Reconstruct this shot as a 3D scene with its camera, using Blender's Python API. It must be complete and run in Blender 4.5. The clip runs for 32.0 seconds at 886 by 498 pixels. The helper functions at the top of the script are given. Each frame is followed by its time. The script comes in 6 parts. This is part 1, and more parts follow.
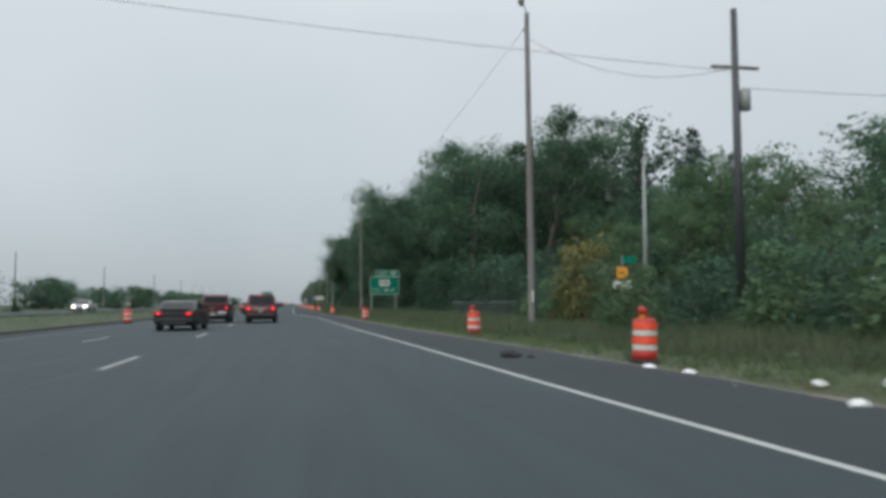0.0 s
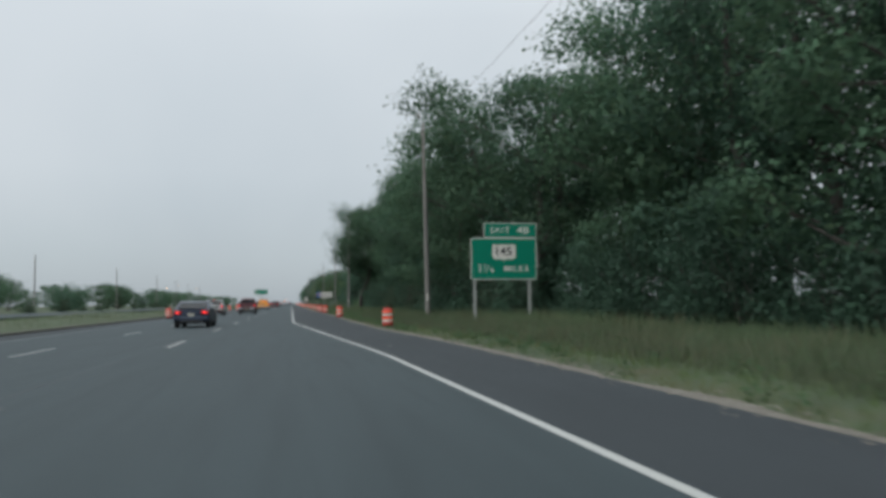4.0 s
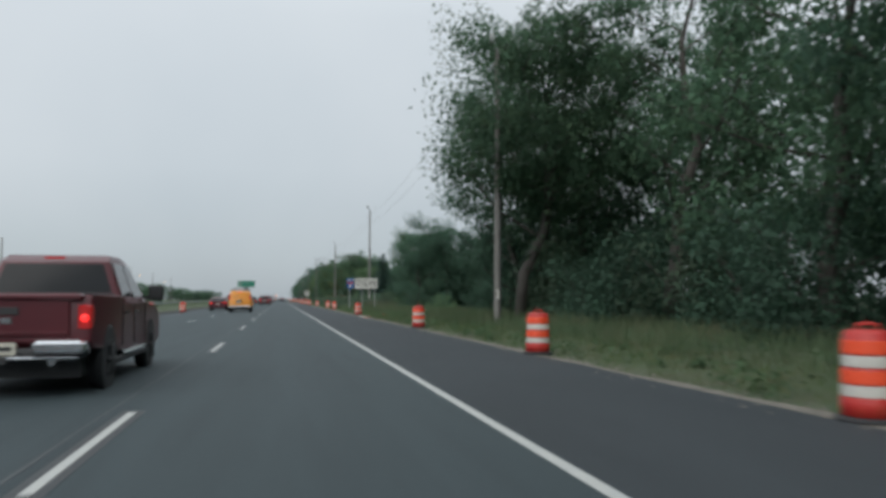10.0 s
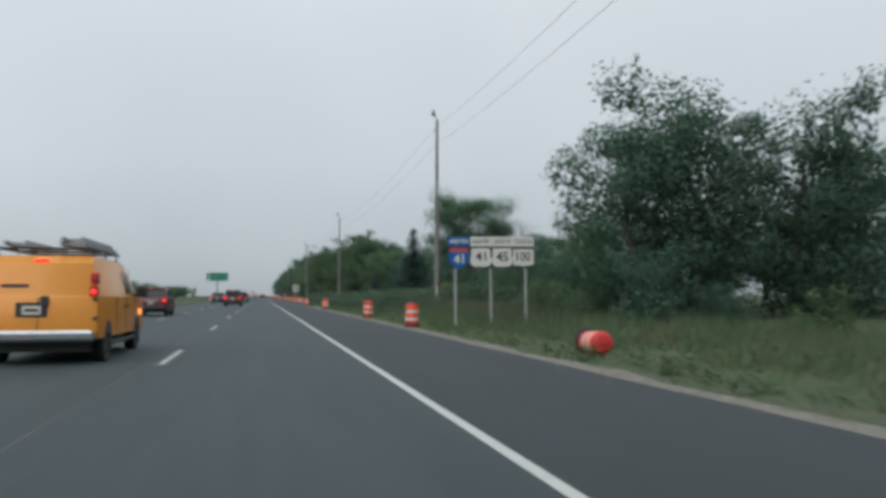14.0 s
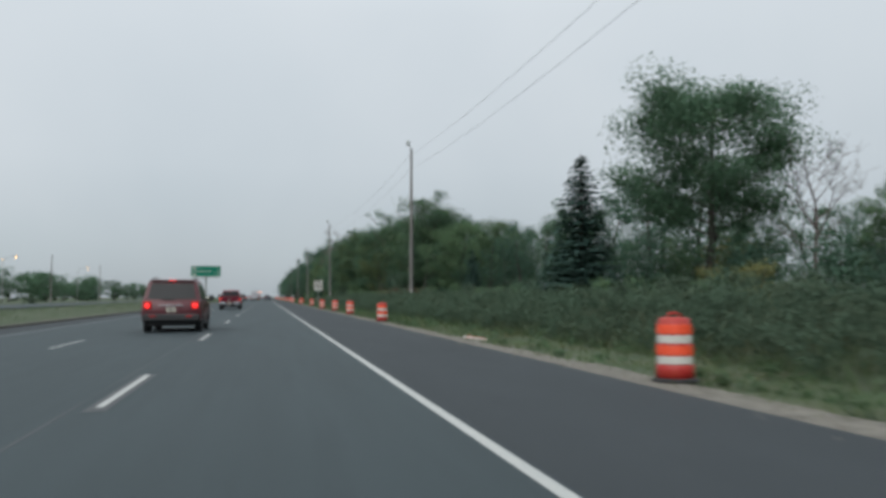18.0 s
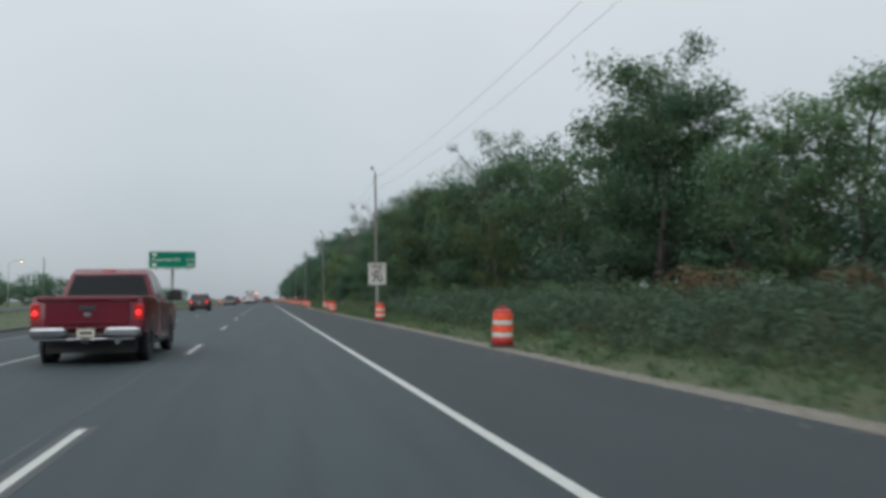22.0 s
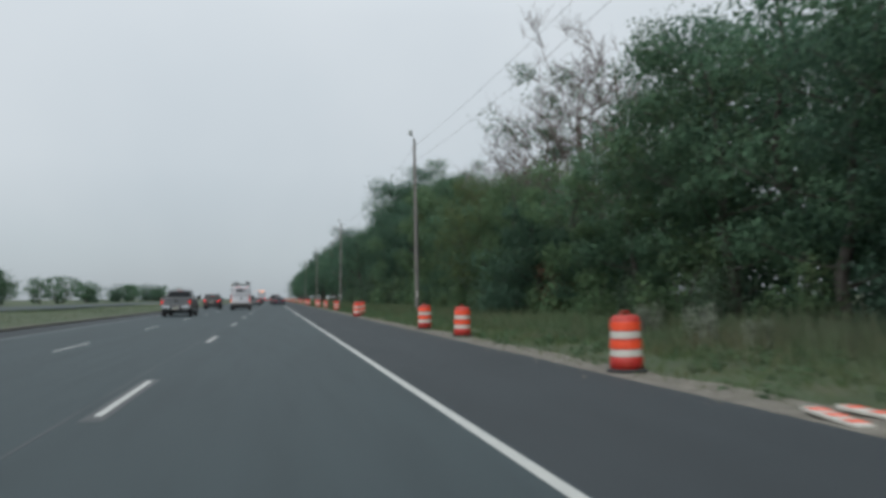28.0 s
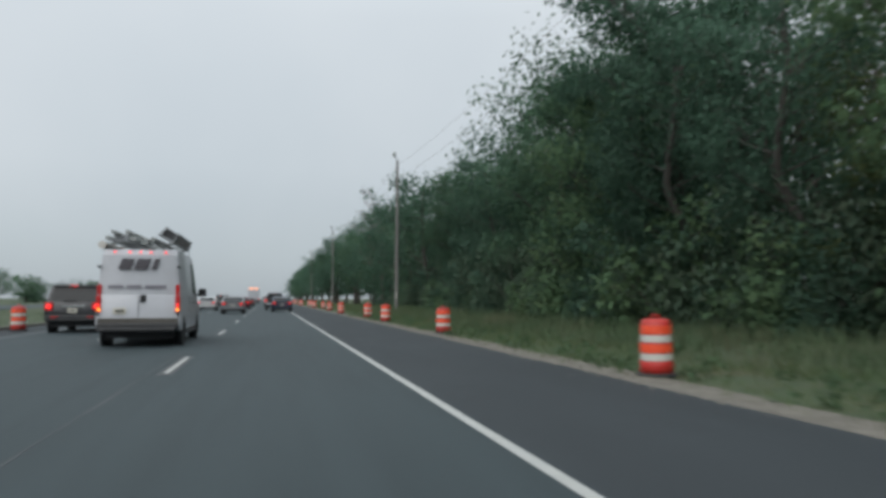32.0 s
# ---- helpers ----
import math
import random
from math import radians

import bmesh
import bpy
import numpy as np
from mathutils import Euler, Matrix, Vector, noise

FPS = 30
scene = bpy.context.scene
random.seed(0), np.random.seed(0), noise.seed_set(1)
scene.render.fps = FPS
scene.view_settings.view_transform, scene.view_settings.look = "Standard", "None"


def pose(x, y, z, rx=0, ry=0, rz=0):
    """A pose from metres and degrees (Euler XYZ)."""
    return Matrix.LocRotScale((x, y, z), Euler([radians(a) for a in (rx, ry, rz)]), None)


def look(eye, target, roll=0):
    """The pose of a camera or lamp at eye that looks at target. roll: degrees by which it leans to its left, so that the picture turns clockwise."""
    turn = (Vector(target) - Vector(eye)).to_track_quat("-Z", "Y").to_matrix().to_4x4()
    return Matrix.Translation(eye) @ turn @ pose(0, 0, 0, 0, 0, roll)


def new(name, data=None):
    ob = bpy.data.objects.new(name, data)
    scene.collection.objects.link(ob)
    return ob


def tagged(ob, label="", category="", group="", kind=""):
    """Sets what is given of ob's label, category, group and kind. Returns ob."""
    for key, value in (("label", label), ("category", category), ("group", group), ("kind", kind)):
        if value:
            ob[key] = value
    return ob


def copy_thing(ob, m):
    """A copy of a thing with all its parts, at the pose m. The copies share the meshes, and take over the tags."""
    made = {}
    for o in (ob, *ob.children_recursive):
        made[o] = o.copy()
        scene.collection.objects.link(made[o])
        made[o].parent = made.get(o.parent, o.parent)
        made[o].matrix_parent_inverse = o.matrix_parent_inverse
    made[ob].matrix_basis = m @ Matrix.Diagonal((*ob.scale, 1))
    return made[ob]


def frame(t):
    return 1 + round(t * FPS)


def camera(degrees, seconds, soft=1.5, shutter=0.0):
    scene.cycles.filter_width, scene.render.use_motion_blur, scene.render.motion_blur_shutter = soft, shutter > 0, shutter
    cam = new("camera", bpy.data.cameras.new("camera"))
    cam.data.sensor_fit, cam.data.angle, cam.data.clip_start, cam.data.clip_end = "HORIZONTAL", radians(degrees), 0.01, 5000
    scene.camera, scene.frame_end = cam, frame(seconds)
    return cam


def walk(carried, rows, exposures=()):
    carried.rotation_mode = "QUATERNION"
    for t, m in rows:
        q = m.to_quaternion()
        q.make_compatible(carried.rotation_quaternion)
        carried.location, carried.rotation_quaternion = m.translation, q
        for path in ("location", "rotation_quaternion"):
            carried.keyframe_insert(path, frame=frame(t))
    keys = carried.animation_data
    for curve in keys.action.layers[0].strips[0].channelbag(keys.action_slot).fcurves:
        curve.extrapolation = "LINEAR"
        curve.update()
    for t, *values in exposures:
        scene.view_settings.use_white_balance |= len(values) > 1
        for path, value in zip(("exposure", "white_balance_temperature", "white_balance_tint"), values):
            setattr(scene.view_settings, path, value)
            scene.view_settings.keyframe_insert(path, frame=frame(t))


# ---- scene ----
cam = camera(58.50, 32.0, soft=3.8, shutter=0.3)
PATH = [
    (0.0, look((3.619, 0.000, 1.243), (7.327, 19.605, 2.619), -0.19)),
    (0.5, look((3.537, 6.695, 1.243), (7.227, 26.303, 2.636), -0.03)),
    (1.0, look((3.463, 13.400, 1.243), (7.085, 33.019, 2.640), 0.02)),
    (1.5, look((3.442, 19.981, 1.243), (7.374, 39.542, 2.631), -0.24)),
    (2.0, look((3.461, 26.714, 1.243), (7.270, 46.302, 2.594), -0.37)),
    (2.5, look((3.494, 33.765, 1.243), (7.193, 53.374, 2.588), -0.49)),
    (4.5, look((3.567, 64.668, 1.243), (7.326, 84.269, 2.549), -0.80)),
    (5.0, look((3.377, 71.904, 1.243), (6.975, 91.535, 2.543), -0.96)),
    (5.5, look((3.148, 79.086, 1.243), (6.976, 98.671, 2.575), -0.88)),
    (6.0, look((2.887, 86.352, 1.243), (6.709, 105.939, 2.567), -0.41)),
    (6.5, look((2.659, 93.486, 1.243), (6.269, 113.111, 2.604), -0.30)),
    (7.0, look((2.497, 100.350, 1.243), (6.356, 119.928, 2.597), -0.06)),
    (7.5, look((2.302, 107.535, 1.243), (6.063, 127.130, 2.608), 0.19)),
    (8.0, look((2.074, 114.949, 1.243), (5.910, 134.529, 2.623), 0.35)),
    (8.5, look((1.842, 122.551, 1.243), (5.824, 142.103, 2.610), 0.70)),
    (9.0, look((1.703, 130.177, 1.243), (5.718, 149.725, 2.569), 0.65)),
    (9.5, look((1.593, 137.702, 1.243), (5.729, 157.229, 2.498), 0.24)),
    (10.0, look((1.570, 145.145, 1.243), (5.580, 164.699, 2.499), -0.03)),
    (10.5, look((1.584, 152.687, 1.243), (5.923, 172.170, 2.498), 0.03)),
    (11.0, look((1.649, 160.134, 1.243), (6.024, 179.611, 2.481), 0.21)),
    (11.5, look((1.677, 167.474, 1.243), (5.975, 186.969, 2.461), 0.32)),
    (12.0, look((1.658, 174.992, 1.243), (6.119, 194.451, 2.441), 0.01)),
    (12.5, look((1.679, 182.780, 1.243), (6.006, 202.270, 2.440), 0.08)),
    (13.0, look((1.674, 190.554, 1.243), (6.115, 210.018, 2.432), -0.00)),
    (13.5, look((1.683, 197.794, 1.243), (6.039, 217.280, 2.396), -0.22)),
    (14.0, look((1.744, 205.568, 1.243), (6.211, 225.028, 2.416), -0.01)),
    (14.5, look((1.789, 213.420, 1.243), (6.194, 232.895, 2.390), -0.06)),
    (16.5, look((1.766, 246.209, 1.243), (6.329, 265.650, 2.359), -0.01)),
    (17.0, look((1.801, 254.299, 1.243), (5.948, 273.831, 2.390), -0.02)),
    (17.5, look((1.821, 262.350, 1.243), (6.282, 281.810, 2.427), -0.14)),
    (18.0, look((1.819, 270.307, 1.243), (6.179, 289.789, 2.433), -0.19)),
    (18.5, look((1.790, 278.201, 1.243), (5.947, 297.728, 2.423), -0.27)),
    (19.0, look((1.751, 286.060, 1.243), (6.160, 305.532, 2.428), -0.35)),
    (19.5, look((1.715, 293.985, 1.243), (6.053, 313.473, 2.432), -0.47)),
    (20.0, look((1.716, 301.948, 1.243), (5.932, 321.462, 2.441), -0.44)),
    (20.5, look((1.715, 309.875, 1.243), (6.276, 329.309, 2.469), -0.53)),
    (21.0, look((1.733, 317.804, 1.243), (5.813, 337.346, 2.453), -0.62)),
    (21.5, look((1.727, 325.759, 1.243), (6.180, 345.218, 2.467), -0.44)),
    (22.0, look((1.700, 333.738, 1.243), (6.092, 353.212, 2.457), -0.49)),
    (22.5, look((1.706, 341.720, 1.243), (5.997, 361.216, 2.475), -0.46)),
    (23.0, look((1.732, 349.724, 1.243), (6.259, 369.168, 2.455), -0.59)),
    (23.5, look((1.725, 357.703, 1.243), (6.382, 377.115, 2.469), -0.77)),
    (24.0, look((1.764, 365.685, 1.243), (6.170, 385.155, 2.469), -0.85)),
    (24.5, look((1.822, 373.810, 1.243), (6.364, 393.248, 2.487), -0.85)),
    (25.0, look((1.800, 382.035, 1.243), (6.493, 401.436, 2.507), -0.84)),
    (25.5, look((1.804, 390.389, 1.243), (6.228, 409.851, 2.534), -0.58)),
    (27.5, look((1.757, 422.919, 1.243), (6.250, 442.370, 2.458), -0.41)),
    (28.0, look((1.807, 431.120, 1.243), (6.001, 450.637, 2.457), -0.35)),
    (28.5, look((1.838, 439.286, 1.243), (6.273, 458.750, 2.466), -0.44)),
    (29.0, look((1.827, 447.353, 1.243), (6.090, 466.855, 2.469), -0.20)),
    (29.5, look((1.763, 455.265, 1.243), (5.986, 474.775, 2.477), -0.39)),
    (30.0, look((1.675, 463.251, 1.243), (6.114, 482.712, 2.494), -0.33)),
    (30.5, look((1.629, 471.536, 1.243), (5.849, 491.046, 2.493), -0.23)),
    (31.0, look((1.621, 479.823, 1.243), (5.860, 499.329, 2.491), -0.15)),
    (31.5, look((1.629, 488.336, 1.243), (6.139, 507.782, 2.476), 0.02)),
    (32.0, look((1.650, 496.950, 1.243), (5.932, 516.445, 2.503), 0.11)),
]
walk(cam, PATH)

# ---- light: a bright, even overcast morning ----
world = bpy.data.worlds.new("overcast_sky")
scene.world = world
world.use_nodes = True
wn, wl = world.node_tree.nodes, world.node_tree.links
wn.clear()
w_out = wn.new("ShaderNodeOutputWorld")
w_bg = wn.new("ShaderNodeBackground")
w_co = wn.new("ShaderNodeTexCoord")
w_sep = wn.new("ShaderNodeSeparateXYZ")
w_ramp = wn.new("ShaderNodeValToRGB")
w_noise = wn.new("ShaderNodeTexNoise")
w_mix = wn.new("ShaderNodeMixRGB")
w_sky = wn.new("ShaderNodeTexSky")
w_mix2 = wn.new("ShaderNodeMixRGB")
w_sky.sky_type = "NISHITA"
w_sky.sun_disc = False
w_sky.sun_elevation, w_sky.sun_rotation = radians(38), radians(150)
r = w_ramp.color_ramp
r.elements[0].position, r.elements[0].color = 0.0, (0.375, 0.425, 0.465, 1)
r.elements[1].position, r.elements[1].color = 1.0, (1.22, 1.31, 1.36, 1)
e = r.elements.new(0.05); e.color = (0.435, 0.490, 0.530, 1)
e = r.elements.new(0.16); e.color = (0.555, 0.610, 0.650, 1)
e = r.elements.new(0.34); e.color = (0.645, 0.700, 0.742, 1)
e = r.elements.new(0.45); e.color = (0.78, 0.85, 0.895, 1)
w_noise.inputs["Scale"].default_value = 3.0
w_noise.inputs["Detail"].default_value = 4
w_mix.blend_type = "OVERLAY"
w_mix.inputs[0].default_value = 0.16
w_mix2.inputs[0].default_value = 0.006
wl.new(w_co.outputs["Generated"], w_sep.inputs[0])
wl.new(w_sep.outputs["Z"], w_ramp.inputs[0])
wl.new(w_co.outputs["Generated"], w_noise.inputs["Vector"])
wl.new(w_ramp.outputs[0], w_mix.inputs[1])
wl.new(w_noise.outputs["Fac"], w_mix.inputs[2])
wl.new(w_mix.outputs[0], w_mix2.inputs[1])
wl.new(w_sky.outputs[0], w_mix2.inputs[2])
wl.new(w_mix2.outputs[0], w_bg.inputs[0])
w_bg.inputs[1].default_value = 1.0
wl.new(w_bg.outputs[0], w_out.inputs[0])

sun_data = bpy.data.lights.new("sun", "SUN")
sun_data.energy, sun_data.angle, sun_data.color = 1.3, radians(60), (1.0, 0.97, 0.93)
sun = new("sun", sun_data)
sun.matrix_world = look((0, 0, 60), (45, 50, 0))


# ---- materials ----
def material(name, color, rough=0.7, metal=0.0, vary=0.25, scale=3.0, fine=60.0, bump=0.15, emit=0.0, emit_color=None, dirt=None, dirt_amount=0.0, stretch=(1, 1, 1), each=0.0, coat=0.0, translucent=0.0, spec=0.5):
    m = bpy.data.materials.new(name)
    m.use_nodes = True
    n, l = m.node_tree.nodes, m.node_tree.links
    b = n["Principled BSDF"]
    b.inputs["Roughness"].default_value = rough
    b.inputs["Metallic"].default_value = metal
    b.inputs["Specular IOR Level"].default_value = spec
    b.inputs["Coat Weight"].default_value = coat
    b.inputs["Coat Roughness"].default_value = 0.08
    co = n.new("ShaderNodeTexCoord")
    mp = n.new("ShaderNodeMapping")
    mp.inputs["Scale"].default_value = stretch
    big, small = n.new("ShaderNodeTexNoise"), n.new("ShaderNodeTexNoise")
    big.inputs["Scale"].default_value, big.inputs["Detail"].default_value = scale, 4
    small.inputs["Scale"].default_value, small.inputs["Detail"].default_value = fine, 3
    l.new(co.outputs["Object"], mp.inputs[0])
    for t in (big, small):
        l.new(mp.outputs[0], t.inputs["Vector"])
    add = n.new("ShaderNodeMath"); add.operation = "ADD"
    l.new(big.outputs["Fac"], add.inputs[0]); l.new(small.outputs["Fac"], add.inputs[1])
    rng = n.new("ShaderNodeMapRange")
    rng.inputs["From Min"].default_value, rng.inputs["From Max"].default_value = 0.6, 1.4
    rng.inputs["To Min"].default_value, rng.inputs["To Max"].default_value = 1 - vary, 1 + vary
    l.new(add.outputs[0], rng.inputs["Value"])
    last = rng.outputs[0]
    if each:
        oi = n.new("ShaderNodeObjectInfo")
        r2 = n.new("ShaderNodeMapRange")
        r2.inputs["To Min"].default_value, r2.inputs["To Max"].default_value = 1 - each, 1 + each
        l.new(oi.outputs["Random"], r2.inputs["Value"])
        mu = n.new("ShaderNodeMath"); mu.operation = "MULTIPLY"
        l.new(last, mu.inputs[0]); l.new(r2.outputs[0], mu.inputs[1])
        last = mu.outputs[0]
    mul = n.new("ShaderNodeMixRGB"); mul.blend_type = "MULTIPLY"
    mul.inputs[0].default_value = 1.0
    mul.inputs[1].default_value = (*color, 1)
    l.new(last, mul.inputs[2])
    out = mul.outputs[0]
    if dirt:
        d = n.new("ShaderNodeTexNoise"); d.inputs["Scale"].default_value = scale * 2.3; d.inputs["Detail"].default_value = 6
        l.new(mp.outputs[0], d.inputs["Vector"])
        dr = n.new("ShaderNodeMapRange")
        dr.inputs["From Min"].default_value, dr.inputs["From Max"].default_value = 0.48, 0.72
        dr.inputs["To Max"].default_value = dirt_amount
        l.new(d.outputs["Fac"], dr.inputs["Value"])
        mx = n.new("ShaderNodeMixRGB")
        l.new(dr.outputs[0], mx.inputs[0]); l.new(out, mx.inputs[1]); mx.inputs[2].default_value = (*dirt, 1)
        out = mx.outputs[0]
    l.new(out, b.inputs["Base Color"])
    if bump:
        bp = n.new("ShaderNodeBump"); bp.inputs["Strength"].default_value = bump; bp.inputs["Distance"].default_value = 0.02
        l.new(small.outputs["Fac"], bp.inputs["Height"]); l.new(bp.outputs[0], b.inputs["Normal"])
    if emit:
        b.inputs["Emission Color"].default_value = (*(emit_color or color), 1)
        b.inputs["Emission Strength"].default_value = emit
    if translucent:
        tr = n.new("ShaderNodeBsdfTranslucent"); ms = n.new("ShaderNodeMixShader")
        ms.inputs[0].default_value = translucent
        l.new(out, tr.inputs["Color"])
        l.new(b.outputs[0], ms.inputs[1]); l.new(tr.outputs[0], ms.inputs[2])
        l.new(ms.outputs[0], n["Material Output"].inputs["Surface"])
    return m


M = {
    "asphalt": material("lane_asphalt", (0.0375, 0.0525, 0.0585), 0.72, vary=0.16, scale=0.9, fine=160, bump=0.35, stretch=(1.6, 0.10, 1), spec=0.25, dirt=(0.029, 0.0405, 0.0455), dirt_amount=0.6),
    "shoulder": material("shoulder_asphalt", (0.0350, 0.0425, 0.0480), 0.8, vary=0.2, scale=0.7, fine=140, bump=0.4, stretch=(1, 0.2, 1), spec=0.25, dirt=(0.029, 0.036, 0.041), dirt_amount=0.5),
    "dark_strip": material("groove_dark", (0.024, 0.028, 0.031), 0.55, vary=0.2, scale=2, fine=50),
    "paint": material("road_paint", (0.405, 0.412, 0.395), 0.6, vary=0.12, scale=3, fine=70, bump=0.1, dirt=(0.32, 0.34, 0.35), dirt_amount=0.6),
    "oldpaint": material("worn_paint", (0.13, 0.14, 0.145), 0.7, vary=0.3, scale=2, fine=60, dirt=(0.09, 0.1, 0.104), dirt_amount=0.9),
    "joint": material("worn_joint", (0.062, 0.070, 0.076), 0.8, vary=0.3, scale=1.5, fine=40, dirt=(0.045, 0.052, 0.057), dirt_amount=1.0),
    "gravel": material("gravel", (0.160, 0.148, 0.126), 0.9, vary=0.45, scale=2.2, fine=30, bump=0.9, dirt=(0.085, 0.078, 0.062), dirt_amount=0.8),
    "ground": material("grassy_soil", (0.046, 0.068, 0.032), 0.95, vary=0.4, scale=0.30, fine=12, bump=0.8, dirt=(0.080, 0.072, 0.044), dirt_amount=0.7),
    "grass": material("grass_blades", (0.088, 0.136, 0.048), 0.8, vary=0.4, scale=0.22, fine=6, bump=0, dirt=(0.170, 0.142, 0.080), dirt_amount=0.9, translucent=0.25),
    "weeds": material("tall_weeds", (0.078, 0.122, 0.060), 0.8, vary=0.4, scale=0.16, fine=5, bump=0, dirt=(0.150, 0.130, 0.080), dirt_amount=0.85, translucent=0.25),
    "brush": material("dry_brush_stalks", (0.085, 0.108, 0.064), 0.85, vary=0.4, scale=0.3, fine=5, bump=0, dirt=(0.130, 0.118, 0.074), dirt_amount=0.8, translucent=0.2),
    "bark": material("bark", (0.066, 0.060, 0.054), 0.9, vary=0.35, scale=3, fine=22, bump=0.8, stretch=(1, 1, 0.3)),
    "deadbark": material("dead_bark", (0.125, 0.10, 0.092), 0.9, vary=0.3, scale=3, fine=22, bump=0.6, stretch=(1, 1, 0.3)),
    "leaf": material("maple_leaves", (0.090, 0.166, 0.104), 0.75, vary=0.28, scale=0.40, fine=3.0, bump=0, each=0.22, translucent=0.4, spec=0.15, dirt=(0.110, 0.152, 0.074), dirt_amount=0.5),
    "leaf_dark": material("oak_leaves", (0.076, 0.138, 0.098), 0.75, vary=0.28, scale=0.36, fine=3.0, bump=0, each=0.22, translucent=0.4, spec=0.15, dirt=(0.058, 0.132, 0.076), dirt_amount=0.6),
    "leaf_light": material("ash_leaves", (0.108, 0.184, 0.098), 0.75, vary=0.28, scale=0.45, fine=3.0, bump=0, each=0.22, translucent=0.4, spec=0.15, dirt=(0.125, 0.142, 0.060), dirt_amount=0.5),
    "leaf_olive": material("olive_leaves", (0.112, 0.146, 0.064), 0.75, vary=0.28, scale=0.4, fine=3, bump=0, each=0.15, translucent=0.4, spec=0.15, dirt=(0.090, 0.140, 0.070), dirt_amount=0.8),
    "leaf_red": material("sumac_leaves", (0.125, 0.080, 0.050), 0.75, vary=0.3, scale=0.6, fine=4, bump=0, each=0.15, translucent=0.35, spec=0.15, dirt=(0.080, 0.110, 0.060), dirt_amount=0.9),
    "leaf_pale": material("pale_flower_heads", (0.24, 0.27, 0.22), 0.8, vary=0.3, scale=1.2, fine=8, bump=0, each=0.15, translucent=0.3, spec=0.1, dirt=(0.10, 0.14, 0.08), dirt_amount=0.9),
    "leaf_scrub": material("scrub_leaves", (0.080, 0.124, 0.084), 0.8, vary=0.25, scale=0.5, fine=4, bump=0, each=0.2, translucent=0.35, spec=0.12, dirt=(0.100, 0.108, 0.066), dirt_amount=0.5),
    "leaf_yellow": material("turning_leaves", (0.19, 0.18, 0.055), 0.6, vary=0.35, scale=0.6, fine=4, bump=0, dirt=(0.10, 0.14, 0.05), dirt_amount=0.9, translucent=0.3),
    "needle": material("spruce_needles", (0.052, 0.098, 0.084), 0.8, spec=0.15, vary=0.4, scale=0.8, fine=6, bump=0, each=0.2),
    "pole": material("weathered_pole_wood", (0.200, 0.194, 0.184), 0.85, vary=0.25, scale=2.5, fine=30, bump=0.5, stretch=(1, 1, 0.08), dirt=(0.13, 0.11, 0.10), dirt_amount=0.7),
    "steel": material("galvanised_steel", (0.30, 0.32, 0.31), 0.6, metal=0.3, vary=0.15, scale=3, fine=40),
    "darksteel": material("dark_steel", (0.07, 0.075, 0.08), 0.5, metal=0.5, vary=0.15),
    "wire": material("cable_rubber", (0.06, 0.065, 0.07), 0.6, bump=0),
    "orange": material("orange_plastic", (0.43, 0.024, 0.020), 0.5, vary=0.12, scale=3, fine=30, each=0.12, dirt=(0.35, 0.07, 0.03), dirt_amount=0.4),
    "white_tape": material("reflective_white_tape", (0.58, 0.565, 0.52), 0.4, vary=0.08, scale=5, fine=40, dirt=(0.5, 0.46, 0.42), dirt_amount=0.5),
    "orange_tape": material("reflective_orange_tape", (0.84, 0.092, 0.034), 0.4, vary=0.08, scale=5, fine=40),
    "rubber": material("black_rubber", (0.025, 0.026, 0.028), 0.85, vary=0.3, scale=4, fine=50),
    "sign_green": material("sign_green_sheet", (0.002, 0.165, 0.105), 0.6, spec=0.12, vary=0.08, scale=1.2, fine=20, bump=0.02),
    "sign_white": material("sign_white_sheet", (0.55, 0.545, 0.505), 0.6, spec=0.2, vary=0.06, scale=2, fine=20, bump=0.02),
    "sign_blue": material("sign_blue_sheet", (0.012, 0.10, 0.30), 0.6, spec=0.12, vary=0.08, scale=2, fine=20, bump=0.02),
    "sign_red": material("sign_red_sheet", (0.45, 0.06, 0.06), 0.45, vary=0.08, scale=2, fine=20, bump=0.02),
    "sign_yellow": material("sign_yellow_sheet", (0.72, 0.30, 0.02), 0.45, vary=0.08, scale=2, fine=20, bump=0.02),
    "sign_black": material("sign_black_sheet", (0.022, 0.024, 0.026), 0.5, vary=0.1, bump=0.02),
    "lamp_amber": material("lit_amber_glass", (0.8, 0.45, 0.15), 0.3, bump=0, emit=6.0, emit_color=(1.0, 0.55, 0.20)),
    "stone": material("loose_stones", (0.18, 0.168, 0.145), 0.9, vary=0.4, scale=2, fine=20, bump=0.3),
    "concrete": material("concrete", (0.33, 0.33, 0.31), 0.9, vary=0.2, scale=0.8, fine=30, bump=0.3, dirt=(0.18, 0.18, 0.17), dirt_amount=0.6),
    "soil_grime": material("road_soil_grime", (0.100, 0.094, 0.084), 0.9, vary=0.3, scale=1.2, fine=25, bump=0.3, dirt=(0.060, 0.058, 0.050), dirt_amount=0.7),
    "litter": material("white_litter", (0.72, 0.73, 0.73), 0.5, vary=0.12, scale=6, fine=40),
}


